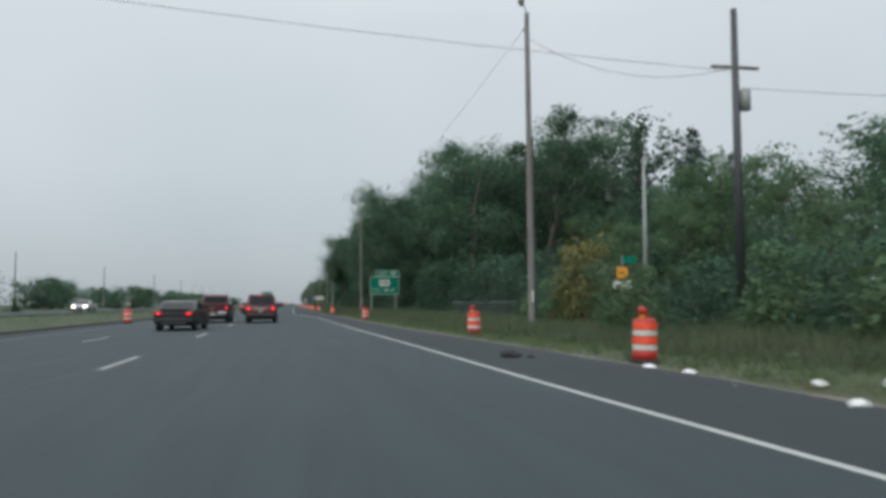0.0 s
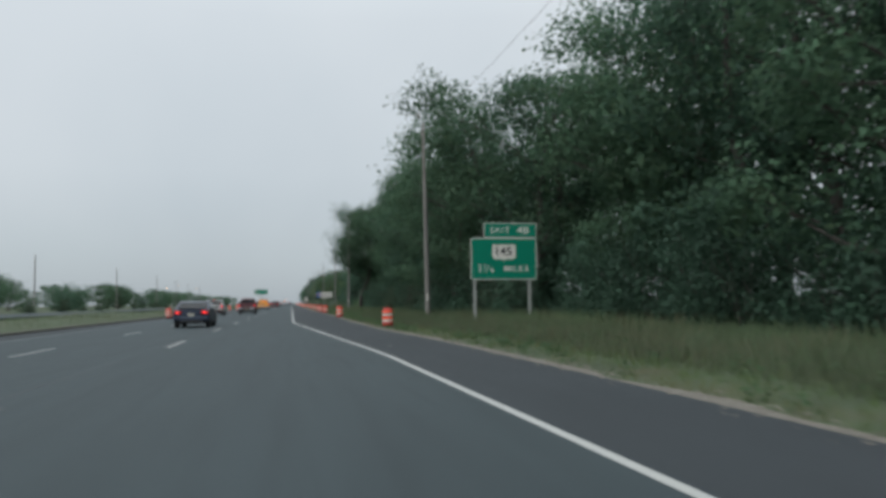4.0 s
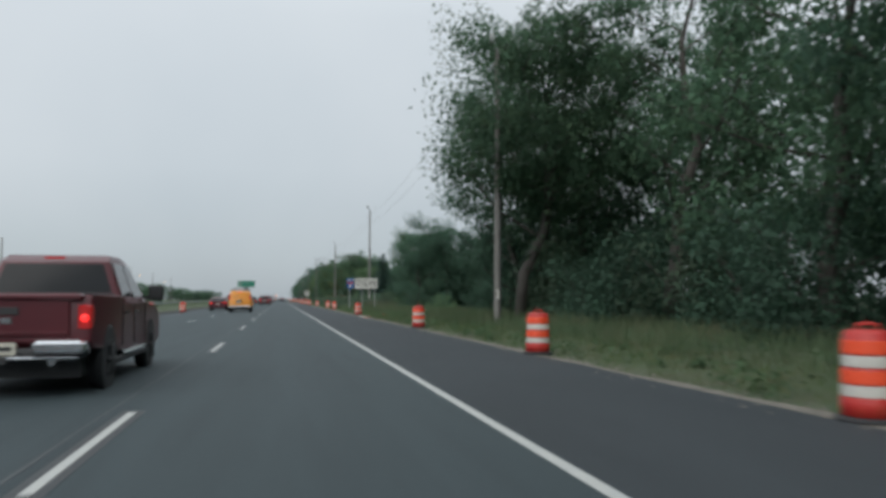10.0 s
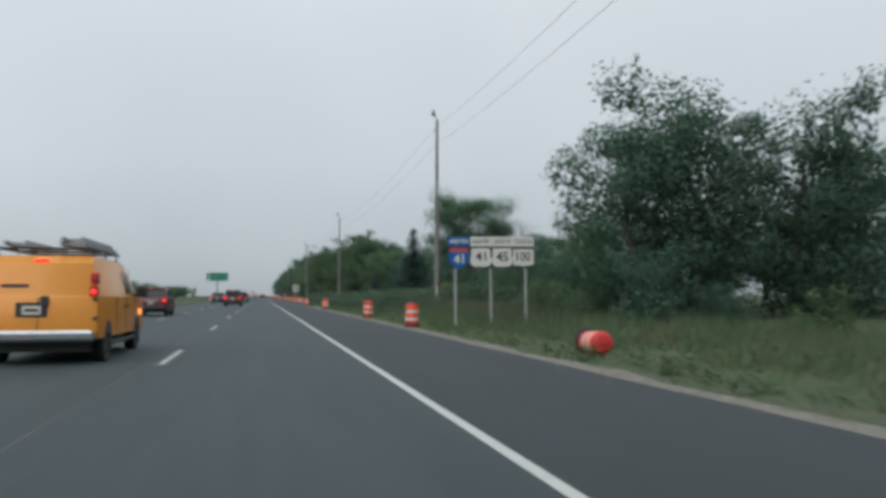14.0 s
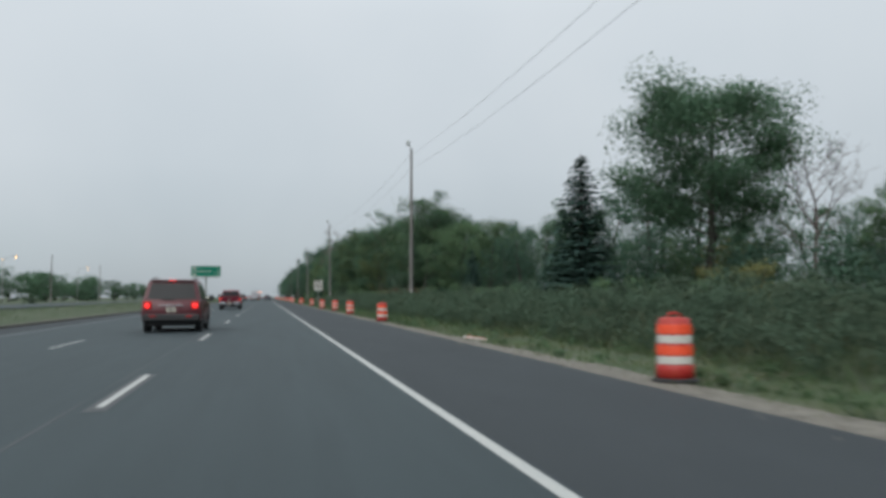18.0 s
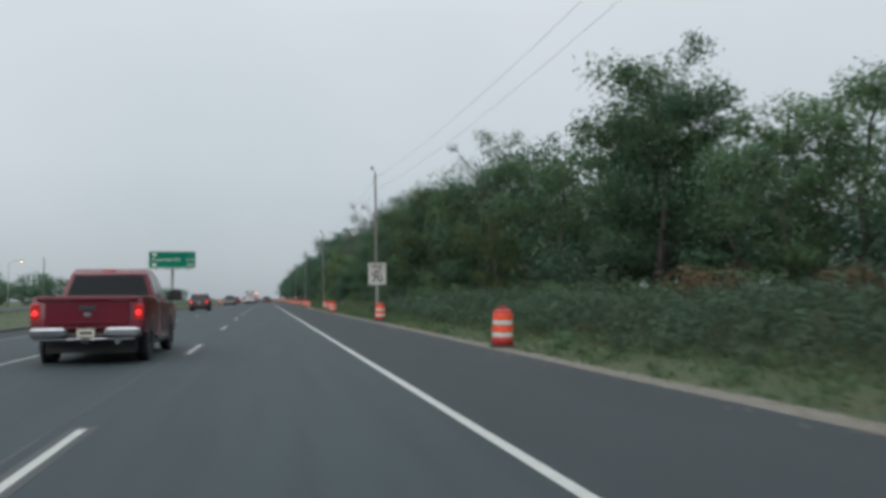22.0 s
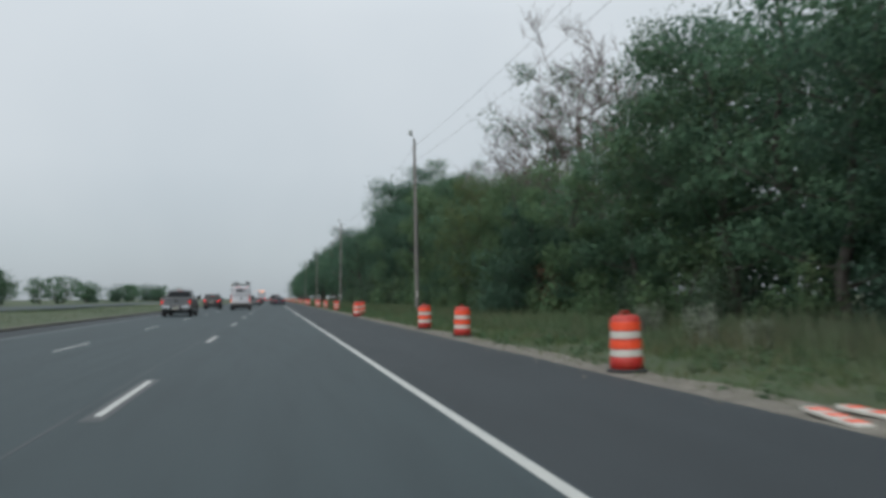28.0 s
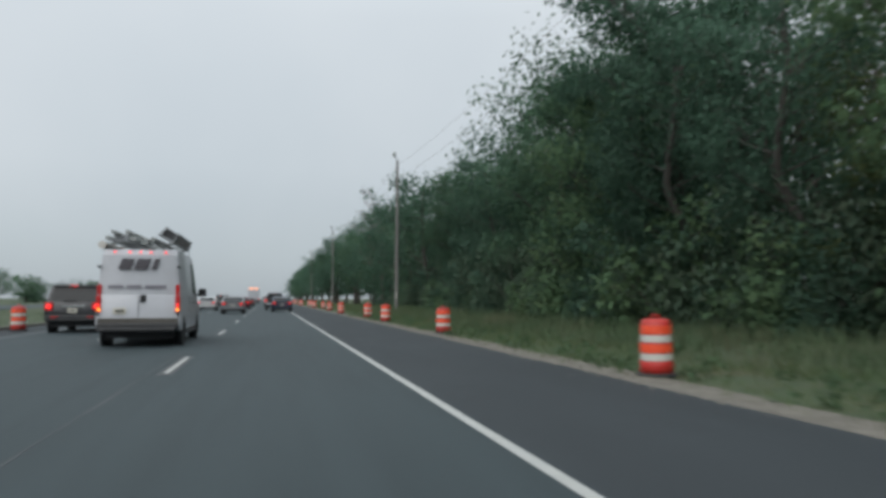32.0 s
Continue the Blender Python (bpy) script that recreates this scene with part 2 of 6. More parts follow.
# ---- mesh helpers ----
class Build:
    """Gathers verts and faces of one mesh."""

    def __init__(self):
        self.v, self.f = [], []

    def add(self, verts, faces):
        k = len(self.v)
        self.v += [tuple(p) for p in verts]
        self.f += [tuple(i + k for i in q) for q in faces]
        return self

    def box(self, x0, x1, y0, y1, z0, z1, bev=0.0):
        if bev <= 0:
            p = [(x, y, z) for z in (z0, z1) for y in (y0, y1) for x in (x0, x1)]
            return self.add(p, [(0, 2, 3, 1), (4, 5, 7, 6), (0, 1, 5, 4), (2, 6, 7, 3), (0, 4, 6, 2), (1, 3, 7, 5)])
        b = min(bev, (x1 - x0) / 2.01, (y1 - y0) / 2.01, (z1 - z0) / 2.01)
        rings = []
        for z, i in ((z0, b), (z0 + b, 0), (z1 - b, 0), (z1, b)):
            a0, a1, c0, c1 = x0 + i, x1 - i, y0 + i, y1 - i
            rings.append([(a0 + b, c0, z), (a1 - b, c0, z), (a1, c0 + b, z), (a1, c1 - b, z), (a1 - b, c1, z), (a0 + b, c1, z), (a0, c1 - b, z), (a0, c0 + b, z)])
        return self.loft(rings)

    def loft(self, rings, caps=True):
        n = len(rings[0])
        faces = []
        for r in range(len(rings) - 1):
            for i in range(n):
                j = (i + 1) % n
                faces.append((r * n + i, r * n + j, r * n + n + j, r * n + n + i))
        if caps:
            faces.append(tuple(reversed(range(n))))
            faces.append(tuple(range((len(rings) - 1) * n, len(rings) * n)))
        return self.add([p for q in rings for p in q], faces)

    def lathe(self, profile, n=16, c=(0, 0, 0)):
        rings = [[(c[0] + rr * math.cos(2 * math.pi * i / n), c[1] + rr * math.sin(2 * math.pi * i / n), c[2] + z) for i in range(n)] for rr, z in profile]
        return self.loft(rings)

    def tube(self, pts, radii, n=8):
        rings = []
        pts = [Vector(p) for p in pts]
        for i, p in enumerate(pts):
            d = (pts[min(i + 1, len(pts) - 1)] - pts[max(i - 1, 0)]).normalized()
            u = d.cross(Vector((0, 1, 0) if abs(d.y) < 0.9 else (1, 0, 0))).normalized()
            w = d.cross(u)
            rr = radii[i] if isinstance(radii, (list, tuple)) else radii
            rings.append([tuple(p + u * (rr * math.cos(2 * math.pi * k / n)) + w * (rr * math.sin(2 * math.pi * k / n))) for k in range(n)])
        return self.loft(rings)

    def disc_x(self, c, r0, width, n=20, bulge=0.0):
        """A wheel-like solid with its axle along x."""
        prof = [(0.0, -width / 2), (r0 * 0.9, -width / 2), (r0, -width * 0.36), (r0, width * 0.36), (r0 * 0.9, width / 2), (0.0, width / 2)]
        rings = [[(c[0] + x, c[1] + max(rr, 0.001) * math.cos(2 * math.pi * i / n), c[2] + max(rr, 0.001) * math.sin(2 * math.pi * i / n)) for i in range(n)] for rr, x in prof]
        return self.loft(rings)

    def mesh(self, name, mat, smooth=False):
        me = bpy.data.meshes.new(name)
        me.from_pydata(self.v, [], self.f)
        me.materials.append(mat)
        if smooth:
            me.polygons.foreach_set("use_smooth", [True] * len(me.polygons))
        me.update()
        return me


def part(name, b, mat, parent=None, label="", smooth=False):
    ob = new(name, b.mesh(name, mat, smooth))
    if parent is not None:
        ob.parent = parent
    if label:
        ob["label"] = label
    return ob


def empty(name, label, category, group="", kind=""):
    ob = new(name)
    ob.empty_display_size = 0.3
    return tagged(ob, label, category, group, kind)


def soft_edges(ob, deg=35):
    me = ob.data
    me.polygons.foreach_set("use_smooth", [True] * len(me.polygons))
    me.set_sharp_from_angle(angle=radians(deg))
    return ob


def glyph_mesh(name, body, size, bold, shear):
    cu = bpy.data.curves.new(name, "FONT")
    cu.body, cu.size, cu.align_x, cu.align_y, cu.extrude, cu.offset, cu.shear = body, size, "LEFT", "CENTER", 0.002, bold, shear
    cu.resolution_u = 3
    tmp = bpy.data.objects.new(name, cu)
    me = bpy.data.meshes.new_from_object(tmp)
    bpy.data.objects.remove(tmp)
    return me


def text_part(name, body, mat, parent, size, at, label="", wide=1.0, bold=0.009, shear=0.0):
    """Raised lettering that faces -y, a mesh for each character."""
    glyphs = []
    for i, ch in enumerate(body):
        if ch != " ":
            me = glyph_mesh(name, ch, size, bold, shear)
            end = max(v.co.x for v in glyph_mesh(name, body[:i + 1], size, bold, shear).vertices)
            glyphs.append((me, end - max(v.co.x for v in me.vertices)))
    lo = min(v.co.x + dx for me, dx in glyphs for v in me.vertices)
    hi = max(v.co.x + dx for me, dx in glyphs for v in me.vertices)
    for me, dx in glyphs:
        me.transform(Matrix.Translation(at) @ pose(0, 0, 0, 90, 0, 0) @ Matrix.Diagonal((wide, 1, 1, 1)) @ Matrix.Translation((dx - (lo + hi) / 2, 0, 0)))
        me.materials.clear()
        me.materials.append(mat)
        ob = new(name, me)
        ob.parent = parent
        if label:
            ob["label"] = label


def lerp(table, y):
    if y <= table[0][0]:
        return table[0][1]
    for (a, p), (b, q) in zip(table, table[1:]):
        if y <= b:
            return p + (q - p) * (y - a) / (b - a)
    return table[-1][1]


# ---- plan of the road: x right of the lane line, y along the road ----
PAVED = [(-80, 10.8), (12, 10.5), (23, 10.0), (42, 8.95), (55, 8.6), (80, 8.25), (92, 7.65), (95, 7.45), (115, 7.3), (140, 7.38), (160, 7.1), (260, 7.0), (900, 7.1)]
EDGE = [(-80, 9.0), (5, 7.75), (11, 7.5), (24, 7.15), (40, 6.6), (76, 5.75), (86, 5.1), (103, 4.0), (108.3, 3.66), (900, 3.66)]
LEFT_EDGE = -6.75
Y_START, Y_END = -60.0, 1400.0


def ribbon(x0, x1, y0, y1, step, z0, z1, wob=0.0, seed=0.0):
    """A long slab between two edges given as functions of y."""
    b = Build()
    n = max(2, int((y1 - y0) / step) + 1)
    rings = []
    for i in range(n):
        y = y0 + (y1 - y0) * i / (n - 1)
        a, c = x0(y), x1(y)
        if wob:
            c += wob * noise.noise((y * 0.6, seed, 0)) + wob * 0.6 * noise.noise((y * 2.1, seed, 5))
        rings.append([(a, y, z0), (c, y, z0), (c, y, z1), (a, y, z1)])
    return b.loft(rings)


# ground sheet
gb = Build()
gx = [-3000, -1200, -500, -200, -90, -45, -26, -18, -12, -8.5, -6.8, 0, 7, 8.2, 9.5, 11, 13, 15, 18, 22, 28, 40, 70, 150, 400, 1200, 3000]
gy = [-400, -150] + [-80 + 6 * i for i in range(126)] + [720, 800, 950, 1200, 1800, 3500]


def ground_z(x, y):
    z = -0.05
    if x > 7:
        k = min(1, max(0, (x - 10.5) / 4))
        z += k * (0.18 * noise.noise((x * 0.15, y * 0.06, 2.0)) + 0.10)
        z += 0.028 * max(0, min(x, 60) - 16)
        z += 0.05 * noise.noise((x * 0.9, y * 0.5, 7.0)) * min(1, max(0, x - 10.9))
    elif x < -9:
        k = min(1, (-x - 9) / 4)
        z += k * 0.35 * (1 + noise.noise((x * 0.1, y * 0.03, 4.0))) if x > -24 else 0.0
    return z


for y in gy:
    for x in gx:
        gb.v.append((x, y, ground_z(x, y)))
W = len(gx)
gb.f = [(j * W + i, j * W + i + 1, j * W + W + i + 1, j * W + W + i) for j in range(len(gy) - 1) for i in range(W - 1)]
tagged(part("ground", gb, M["ground"], smooth=True), "rough green and tan grassy verge beside the highway", "ground", kind="structure")

road = tagged(part("road", ribbon(lambda y: LEFT_EDGE, lambda y: lerp(EDGE, y) + 0.09, Y_START, Y_END, 8, -0.30, 0.0), M["asphalt"]), "worn grey asphalt highway lanes, damp and smooth", "road", kind="structure")
shoulder = tagged(part("shoulder", ribbon(lambda y: lerp(EDGE, y) + 0.09, lambda y: lerp(PAVED, y), Y_START, Y_END, 3, -0.30, -0.004, 0.10, 3.0), M["shoulder"]), "darker asphalt shoulder beside the lanes", "road shoulder", kind="structure")
gravel = tagged(part("gravel_strip", ribbon(lambda y: lerp(PAVED, y) - 0.15, lambda y: lerp(PAVED, y) + lerp([(0, 0.12), (90, 0.40), (140, 0.26), (200, 0.35), (262, 0.8), (330, 0.5), (385, 0.45), (430, 0.95), (470, 0.85), (900, 0.7)], y), Y_START, Y_END, 1.5, -0.30, -0.012, 0.34, 9.0), M["gravel"]), "pale gravel strip along the pavement edge", "gravel edge", kind="structure")

# white edge line, with its kink where the merging lane ends
tagged(part("edge_line", ribbon(lambda y: lerp(EDGE, y) - 0.058, lambda y: lerp(EDGE, y) + 0.058, Y_START, Y_END, 2.5, 0.0005, 0.005, 0.012, 1.0), M["paint"]), "solid white painted edge line", "road marking", kind="structure")
tagged(part("left_edge_line", ribbon(lambda y: -6.5, lambda y: -6.38, Y_START, Y_END, 20, 0.0005, 0.005), M["oldpaint"]), "faded solid edge line along the median", "road marking", kind="structure")
part("lane_joint", ribbon(lambda y: -0.285, lambda y: -0.255, Y_START, 800, 1.5, 0.0005, 0.003, 0.05, 11.0), M["joint"], road, "pale worn joint between lanes")

DASH_ENDS = [20.0, 35.3, 50.4, 67.5, 85.2, 98.9, 112.3, 126.7, 140.7, 154.4, 168.4, 182.4, 196.5, 210.8, 224.5, 239.3, 254.1, 268.9, 283.7, 298.0, 313.0, 327.5, 342.0, 356.5, 371.0, 385.9, 400.7, 415.1, 429.5, 443.9, 458.3, 472.2, 486.2, 500.4, 514.6]
DASH_ENDS += [514.6 + 14.4 * i for i in range(1, 22)]
DASH_ENDS += [20.0 - 15 * i for i in range(1, 4)]
# flat dark strip drawn under each dash; the asphalt is not cut
groove = Build().box(-0.125, 0.125, -4.1, 0.15, 0.0005, 0.003).mesh("groove", M["dark_strip"])
paint_dash = Build().box(-0.044, 0.044, -3.75, 0.0, 0.0035, 0.007).mesh("dash", M["paint"])
thin_dash = Build().box(-0.038, 0.038, -3.75, 0.0, 0.0005, 0.005).mesh("dash", M["paint"])
for y in DASH_ENDS:
    d = tagged(new("lane_dash", paint_dash), "white painted lane dash set in a dark groove", "road marking", "lane dashes", "structure")
    d.location = (0, y, 0)
    gpart = new("groove", groove)
    gpart.parent = d
    d2 = tagged(new("lane_dash", thin_dash), "thin white painted lane dash", "road marking", "lane dashes", "structure")
    d2.location = (-3.3, y - 3.0, 0)


# ---- traffic drums ----
def drum_build():
    d = empty("traffic_drum", "orange traffic drum with white reflective bands and a black rubber base", "traffic drum", "traffic drums")
    part("body", Build().lathe([(0.23, 0.05), (0.272, 0.06), (0.266, 0.245), (0.256, 0.255), (0.254, 0.38), (0.260, 0.385), (0.258, 0.54), (0.247, 0.55), (0.245, 0.685), (0.250, 0.69), (0.247, 0.83), (0.232, 0.845), (0.226, 0.90), (0.200, 0.925), (0.12, 0.935)], 20), M["orange"], d, smooth=True)
    for z, r0, r1 in ((0.260, 0.262, 0.260), (0.560, 0.252, 0.250)):
        part("white_band", Build().lathe([(r0, z), (r0, z + 0.008), (r1, z + 0.110), (r1, z + 0.115)], 20), M["white_tape"], d, "white reflective band", True)
    for z, r0, r1 in ((0.392, 0.264, 0.262), (0.695, 0.254, 0.251)):
        part("orange_band", Build().lathe([(r0, z), (r0, z + 0.005), (r1, z + 0.130), (r1, z + 0.135)], 20), M["orange_tape"], d, "bright orange reflective band", True)
    part("handle", Build().tube([(-0.10, 0, 0.93), (-0.09, 0, 0.985), (0, 0, 1.0), (0.09, 0, 0.985), (0.10, 0, 0.93)], 0.016, 6), M["orange"], d)
    part("base", Build().lathe([(0.325, 0.0), (0.335, 0.02), (0.325, 0.04), (0.29, 0.055), (0.24, 0.06)], 18), M["rubber"], d, "black tyre-rubber base")
    return d


drum0 = drum_build()
drum0.location = (10.8, 31.3, -0.01)
DRUMS = [(10.95, 15.8), (9.25, 63.0), (8.35, 97.2), (7.55, 124.8), (7.5, 152.3), (7.3, 162.4), (7.4, 178.8), (7.6, 207.9), (7.6, 236.6), (7.7, 250.6), (7.65, 280.9), (7.45, 309.3), (7.6, 325.9), (7.7, 339.6), (7.5, 352.8), (7.75, 376.0), (7.5, 403.4), (7.75, 405.4), (8.2, 414.5), (8.5, 425.4), (7.55, 443.4), (7.7, 455.7), (7.65, 461.8), (7.3, 484.0), (8.1, 488.7), (7.9, 509.0), (7.9, 525.3)]
DRUMS += [(7.9 + 0.3 * math.sin(i * 2.1), 540.0 + 13.0 * i + 3 * math.sin(i * 5.0)) for i in range(22)]
LEFT_DRUMS = [(-7.3, 56.4), (-7.4, 132.5), (-7.3, 174.0), (-7.2, 186.0), (-7.4, 204.0), (-7.3, 222.0), (-7.6, 362.9), (-7.6, 507.1), (-7.6, 529.8), (-7.5, 290.0)]
for i, (x, y) in enumerate(DRUMS + LEFT_DRUMS):
    copy_thing(drum0, pose(x, y, -0.01 if x > 0 else 0.0, 1.2 * math.sin(i * 3), 1.5 * math.cos(i * 2), i * 37))
fallen = copy_thing(drum0, pose(8.95, 222.3, 0.17, 86, 6, -4))
tagged(fallen, "orange traffic drum knocked over in the grass", "traffic drum", "traffic drums")
# warning lamp on the first drum
lamp = empty("warning_lamp", "amber round warning lamp fixed on a traffic drum", "warning lamp")
lamp.location = (10.72, 31.25, 0.90)
part("housing", Build().box(-0.06, 0.06, -0.05, 0.05, 0.0, 0.10, 0.015), M["sign_yellow"], lamp)
part("lens", Build().lathe([(0.02, 0.09), (0.085, 0.11), (0.095, 0.18), (0.085, 0.24), (0.02, 0.27)], 14), M["orange"], lamp, "amber lens", True)
copy_thing(lamp, pose(10.88, 15.72, 0.90, 0, 0, 20))


# ---- poles and wires ----
def utility_pole(x, y, height, lean=0.0, lamp_on=True, label="weathered wooden utility pole with a lamp at its top"):
    p = empty("utility_pole", label, "utility pole", "utility poles")
    rings = [(0.165, -0.4), (0.16, 0.5), (0.145, height * 0.4), (0.122, height * 0.75), (0.105, height - 0.04), (0.085, height)]
    part("shaft", Build().lathe(rings, 14), M["pole"], p, smooth=True)
    part("tag", Build().box(-0.05, 0.05, -0.215, -0.18, 1.25, 1.75, 0.01), M["sign_white"], p, "white plastic marker tag")
    part("conduit", Build().tube([(0.16, -0.10, 0.0), (0.15, -0.09, height * 0.35), (0.14, -0.07, height * 0.6)], 0.028, 6), M["darksteel"], p)
    if lamp_on:
        part("bracket", Build().tube([(0, -0.1, height - 0.25), (-0.12, -0.2, height + 0.12), (-0.30, -0.35, height + 0.30)], 0.03, 6), M["steel"], p)
        part("luminaire", Build().lathe([(0.05, -0.10), (0.13, -0.02), (0.16, 0.15), (0.14, 0.34), (0.06, 0.40)], 12, (-0.38, -0.42, height + 0.25)), M["steel"], p, "grey metal lamp head", True)
        part("insulator", Build().lathe([(0.03, 0), (0.055, 0.03), (0.03, 0.07), (0.055, 0.11), (0.02, 0.15)], 8, (-0.16, 0, height - 0.9)), M["concrete"], p)
    p.matrix_world = pose(x, y, ground_z(x, y), 0, lean, 0)
    return p


POLES = [(14.2, 34.4, 14.6, -0.4), (13.2, 113.5, 14.3, -0.8), (12.5, 184.6, 14.4, 0.3), (14.6, 263.8, 14.5, 0.2), (14.6, 340.7, 14.6, 0.2), (13.42, 417.8, 14.7, -0.7), (13.3, 494.8, 14.3, -0.7), (13.4, 571.0, 14.4, 0.2), (13.4, 648.0, 14.4, 0.0), (13.4, 725.0, 14.4, 0.0)]
for x, y, hh, lean in POLES:
    utility_pole(x, y, hh, lean)
for k, dz in ((0, -0.6), (1, -1.9)):
    for (xa, ya, ha, la), (xb, yb, hb, lb) in zip(POLES[:-1], POLES[1:]):
        if k == 0 or ya > 150:
            pts = []
            for i in range(13):
                u = i / 12
                pts.append((xa + (xb - xa) * u - 0.14, ya + (yb - ya) * u, (ha + (hb - ha) * u) + dz - 1.1 * 4 * u * (1 - u)))
            tagged(part("overhead_cable", Build().tube(pts, 0.009, 5), M["wire"]), "thin black overhead cable between utility poles", "cable", "overhead cables")


# ---- road signs ----
def rounded_plate(x0, x1, z0, z1, rad, y0, y1, n=5):
    ring = []
    for cx, cz, a0 in ((x1 - rad, z0 + rad, -90), (x1 - rad, z1 - rad, 0), (x0 + rad, z1 - rad, 90), (x0 + rad, z0 + rad, 180)):
        for i in range(n + 1):
            a = radians(a0 + 90 * i / n)
            ring.append((cx + rad * math.cos(a), cz + rad * math.sin(a)))
    return Build().loft([[(x, y0, z) for x, z in ring], [(x, y1, z) for x, z in ring]])


def shield(kind, cx, cz, s, y0, y1, wide=1.05):
    """Outline of a route shield, s high."""
    pts = []
    if kind == "us":
        half = [(0, -0.50), (0.10, -0.44), (0.26, -0.47), (0.42, -0.40), (0.50, -0.25), (0.50, -0.05), (0.44, 0.12), (0.47, 0.30), (0.40, 0.46), (0.25, 0.42), (0.10, 0.46), (0, 0.43)]
    elif kind == "interstate":
        half = [(0, -0.52), (0.18, -0.44), (0.36, -0.28), (0.46, -0.08), (0.47, 0.12), (0.43, 0.30), (0.36, 0.46), (0.22, 0.42), (0, 0.46)]
    else:
        half = [(0, -0.50), (0.06, -0.42), (0.42, -0.40), (0.50, -0.30), (0.50, 0.20), (0.46, 0.42), (0.30, 0.38), (0, 0.40)]
    pts = [(x, z) for x, z in half] + [(-x, z) for x, z in reversed(half[1:-1])]
    return Build().loft([[(cx + x * s * wide, y0, cz + z * s) for x, z in pts], [(cx + x * s * wide, y1, cz + z * s) for x, z in pts]])


def post(x, z1, parent, w=0.09, d=0.09, name="post", y=0.10):
    return part(name, Build().box(x - w / 2, x + w / 2, y - d / 2, y + d / 2, -0.5, z1, 0.012), M["steel"], parent, "grey galvanised post")


def exit_sign():
    s = empty("exit_sign", "green highway exit sign with white lettering on two steel posts", "road sign")
    w = 3.62
    panel = part("panel", rounded_plate(0, w, 0, 2.24, 0.16, 0.03, 0.0), M["sign_white"], s)
    part("panel_face", rounded_plate(0.045, w - 0.045, 0.045, 2.195, 0.13, 0.0, -0.008), M["sign_green"], panel)
    tab = part("tab", rounded_plate(0.72, w, 2.25, 3.06, 0.13, 0.03, 0.0), M["sign_white"], s)
    part("tab_face", rounded_plate(0.76, w - 0.04, 2.285, 3.02, 0.10, 0.0, -0.008), M["sign_green"], tab)
    for k, ch in enumerate("EXIT"):
        text_part("lettering", ch, M["sign_white"], tab, 0.43, (1.19 + 0.27 * k, -0.012, 2.645), wide=1.05, bold=0.002)
    text_part("number", "48", M["sign_white"], tab, 0.56, (2.86, -0.012, 2.65), wide=1.2, bold=0.003)
    sh = part("shield", shield("state", w / 2, 1.50, 0.98, -0.008, -0.014, 1.30), M["sign_white"], s, "white route shield")
    text_part("number", "145", M["sign_black"], sh, 0.62, (w / 2, -0.018, 1.50), wide=1.08, bold=0.012)
    text_part("lettering", "1", M["sign_white"], panel, 0.62, (0.50, -0.012, 0.58), bold=0.006)
    text_part("lettering", "1", M["sign_white"], panel, 0.36, (0.74, -0.012, 0.69), bold=0.006)
    part("fraction_bar", Build().loft([[(0.76, -0.010, 0.38), (0.80, -0.010, 0.38), (1.02, -0.010, 0.80), (0.98, -0.010, 0.80)], [(0.76, -0.014, 0.38), (0.80, -0.014, 0.38), (1.02, -0.014, 0.80), (0.98, -0.014, 0.80)]]), M["sign_white"], panel)
    text_part("lettering", "4", M["sign_white"], panel, 0.38, (1.13, -0.012, 0.50), bold=0.006)
    for k, ch in enumerate("MILES"):
        text_part("lettering", ch, M["sign_white"], panel, 0.43, (1.98 + (0.0, 0.25, 0.46, 0.76, 1.07)[k], -0.012, 0.58), wide=1.05, bold=0.004)
    for x in (0.22, 3.22):
        p = post(x, 2.2, s, 0.13, 0.16)
        p.data.transform(Matrix.Translation((0, 0, -2.0)))
    for z in (0.4, 1.2, 1.9):
        part("stiffener", Build().box(0.1, w - 0.1, 0.03, 0.07, z, z + 0.06), M["steel"], s)
    s.matrix_world = pose(12.93, 98.1, 2.36, 0, 0.3, -2)
    return s


exit_sign()


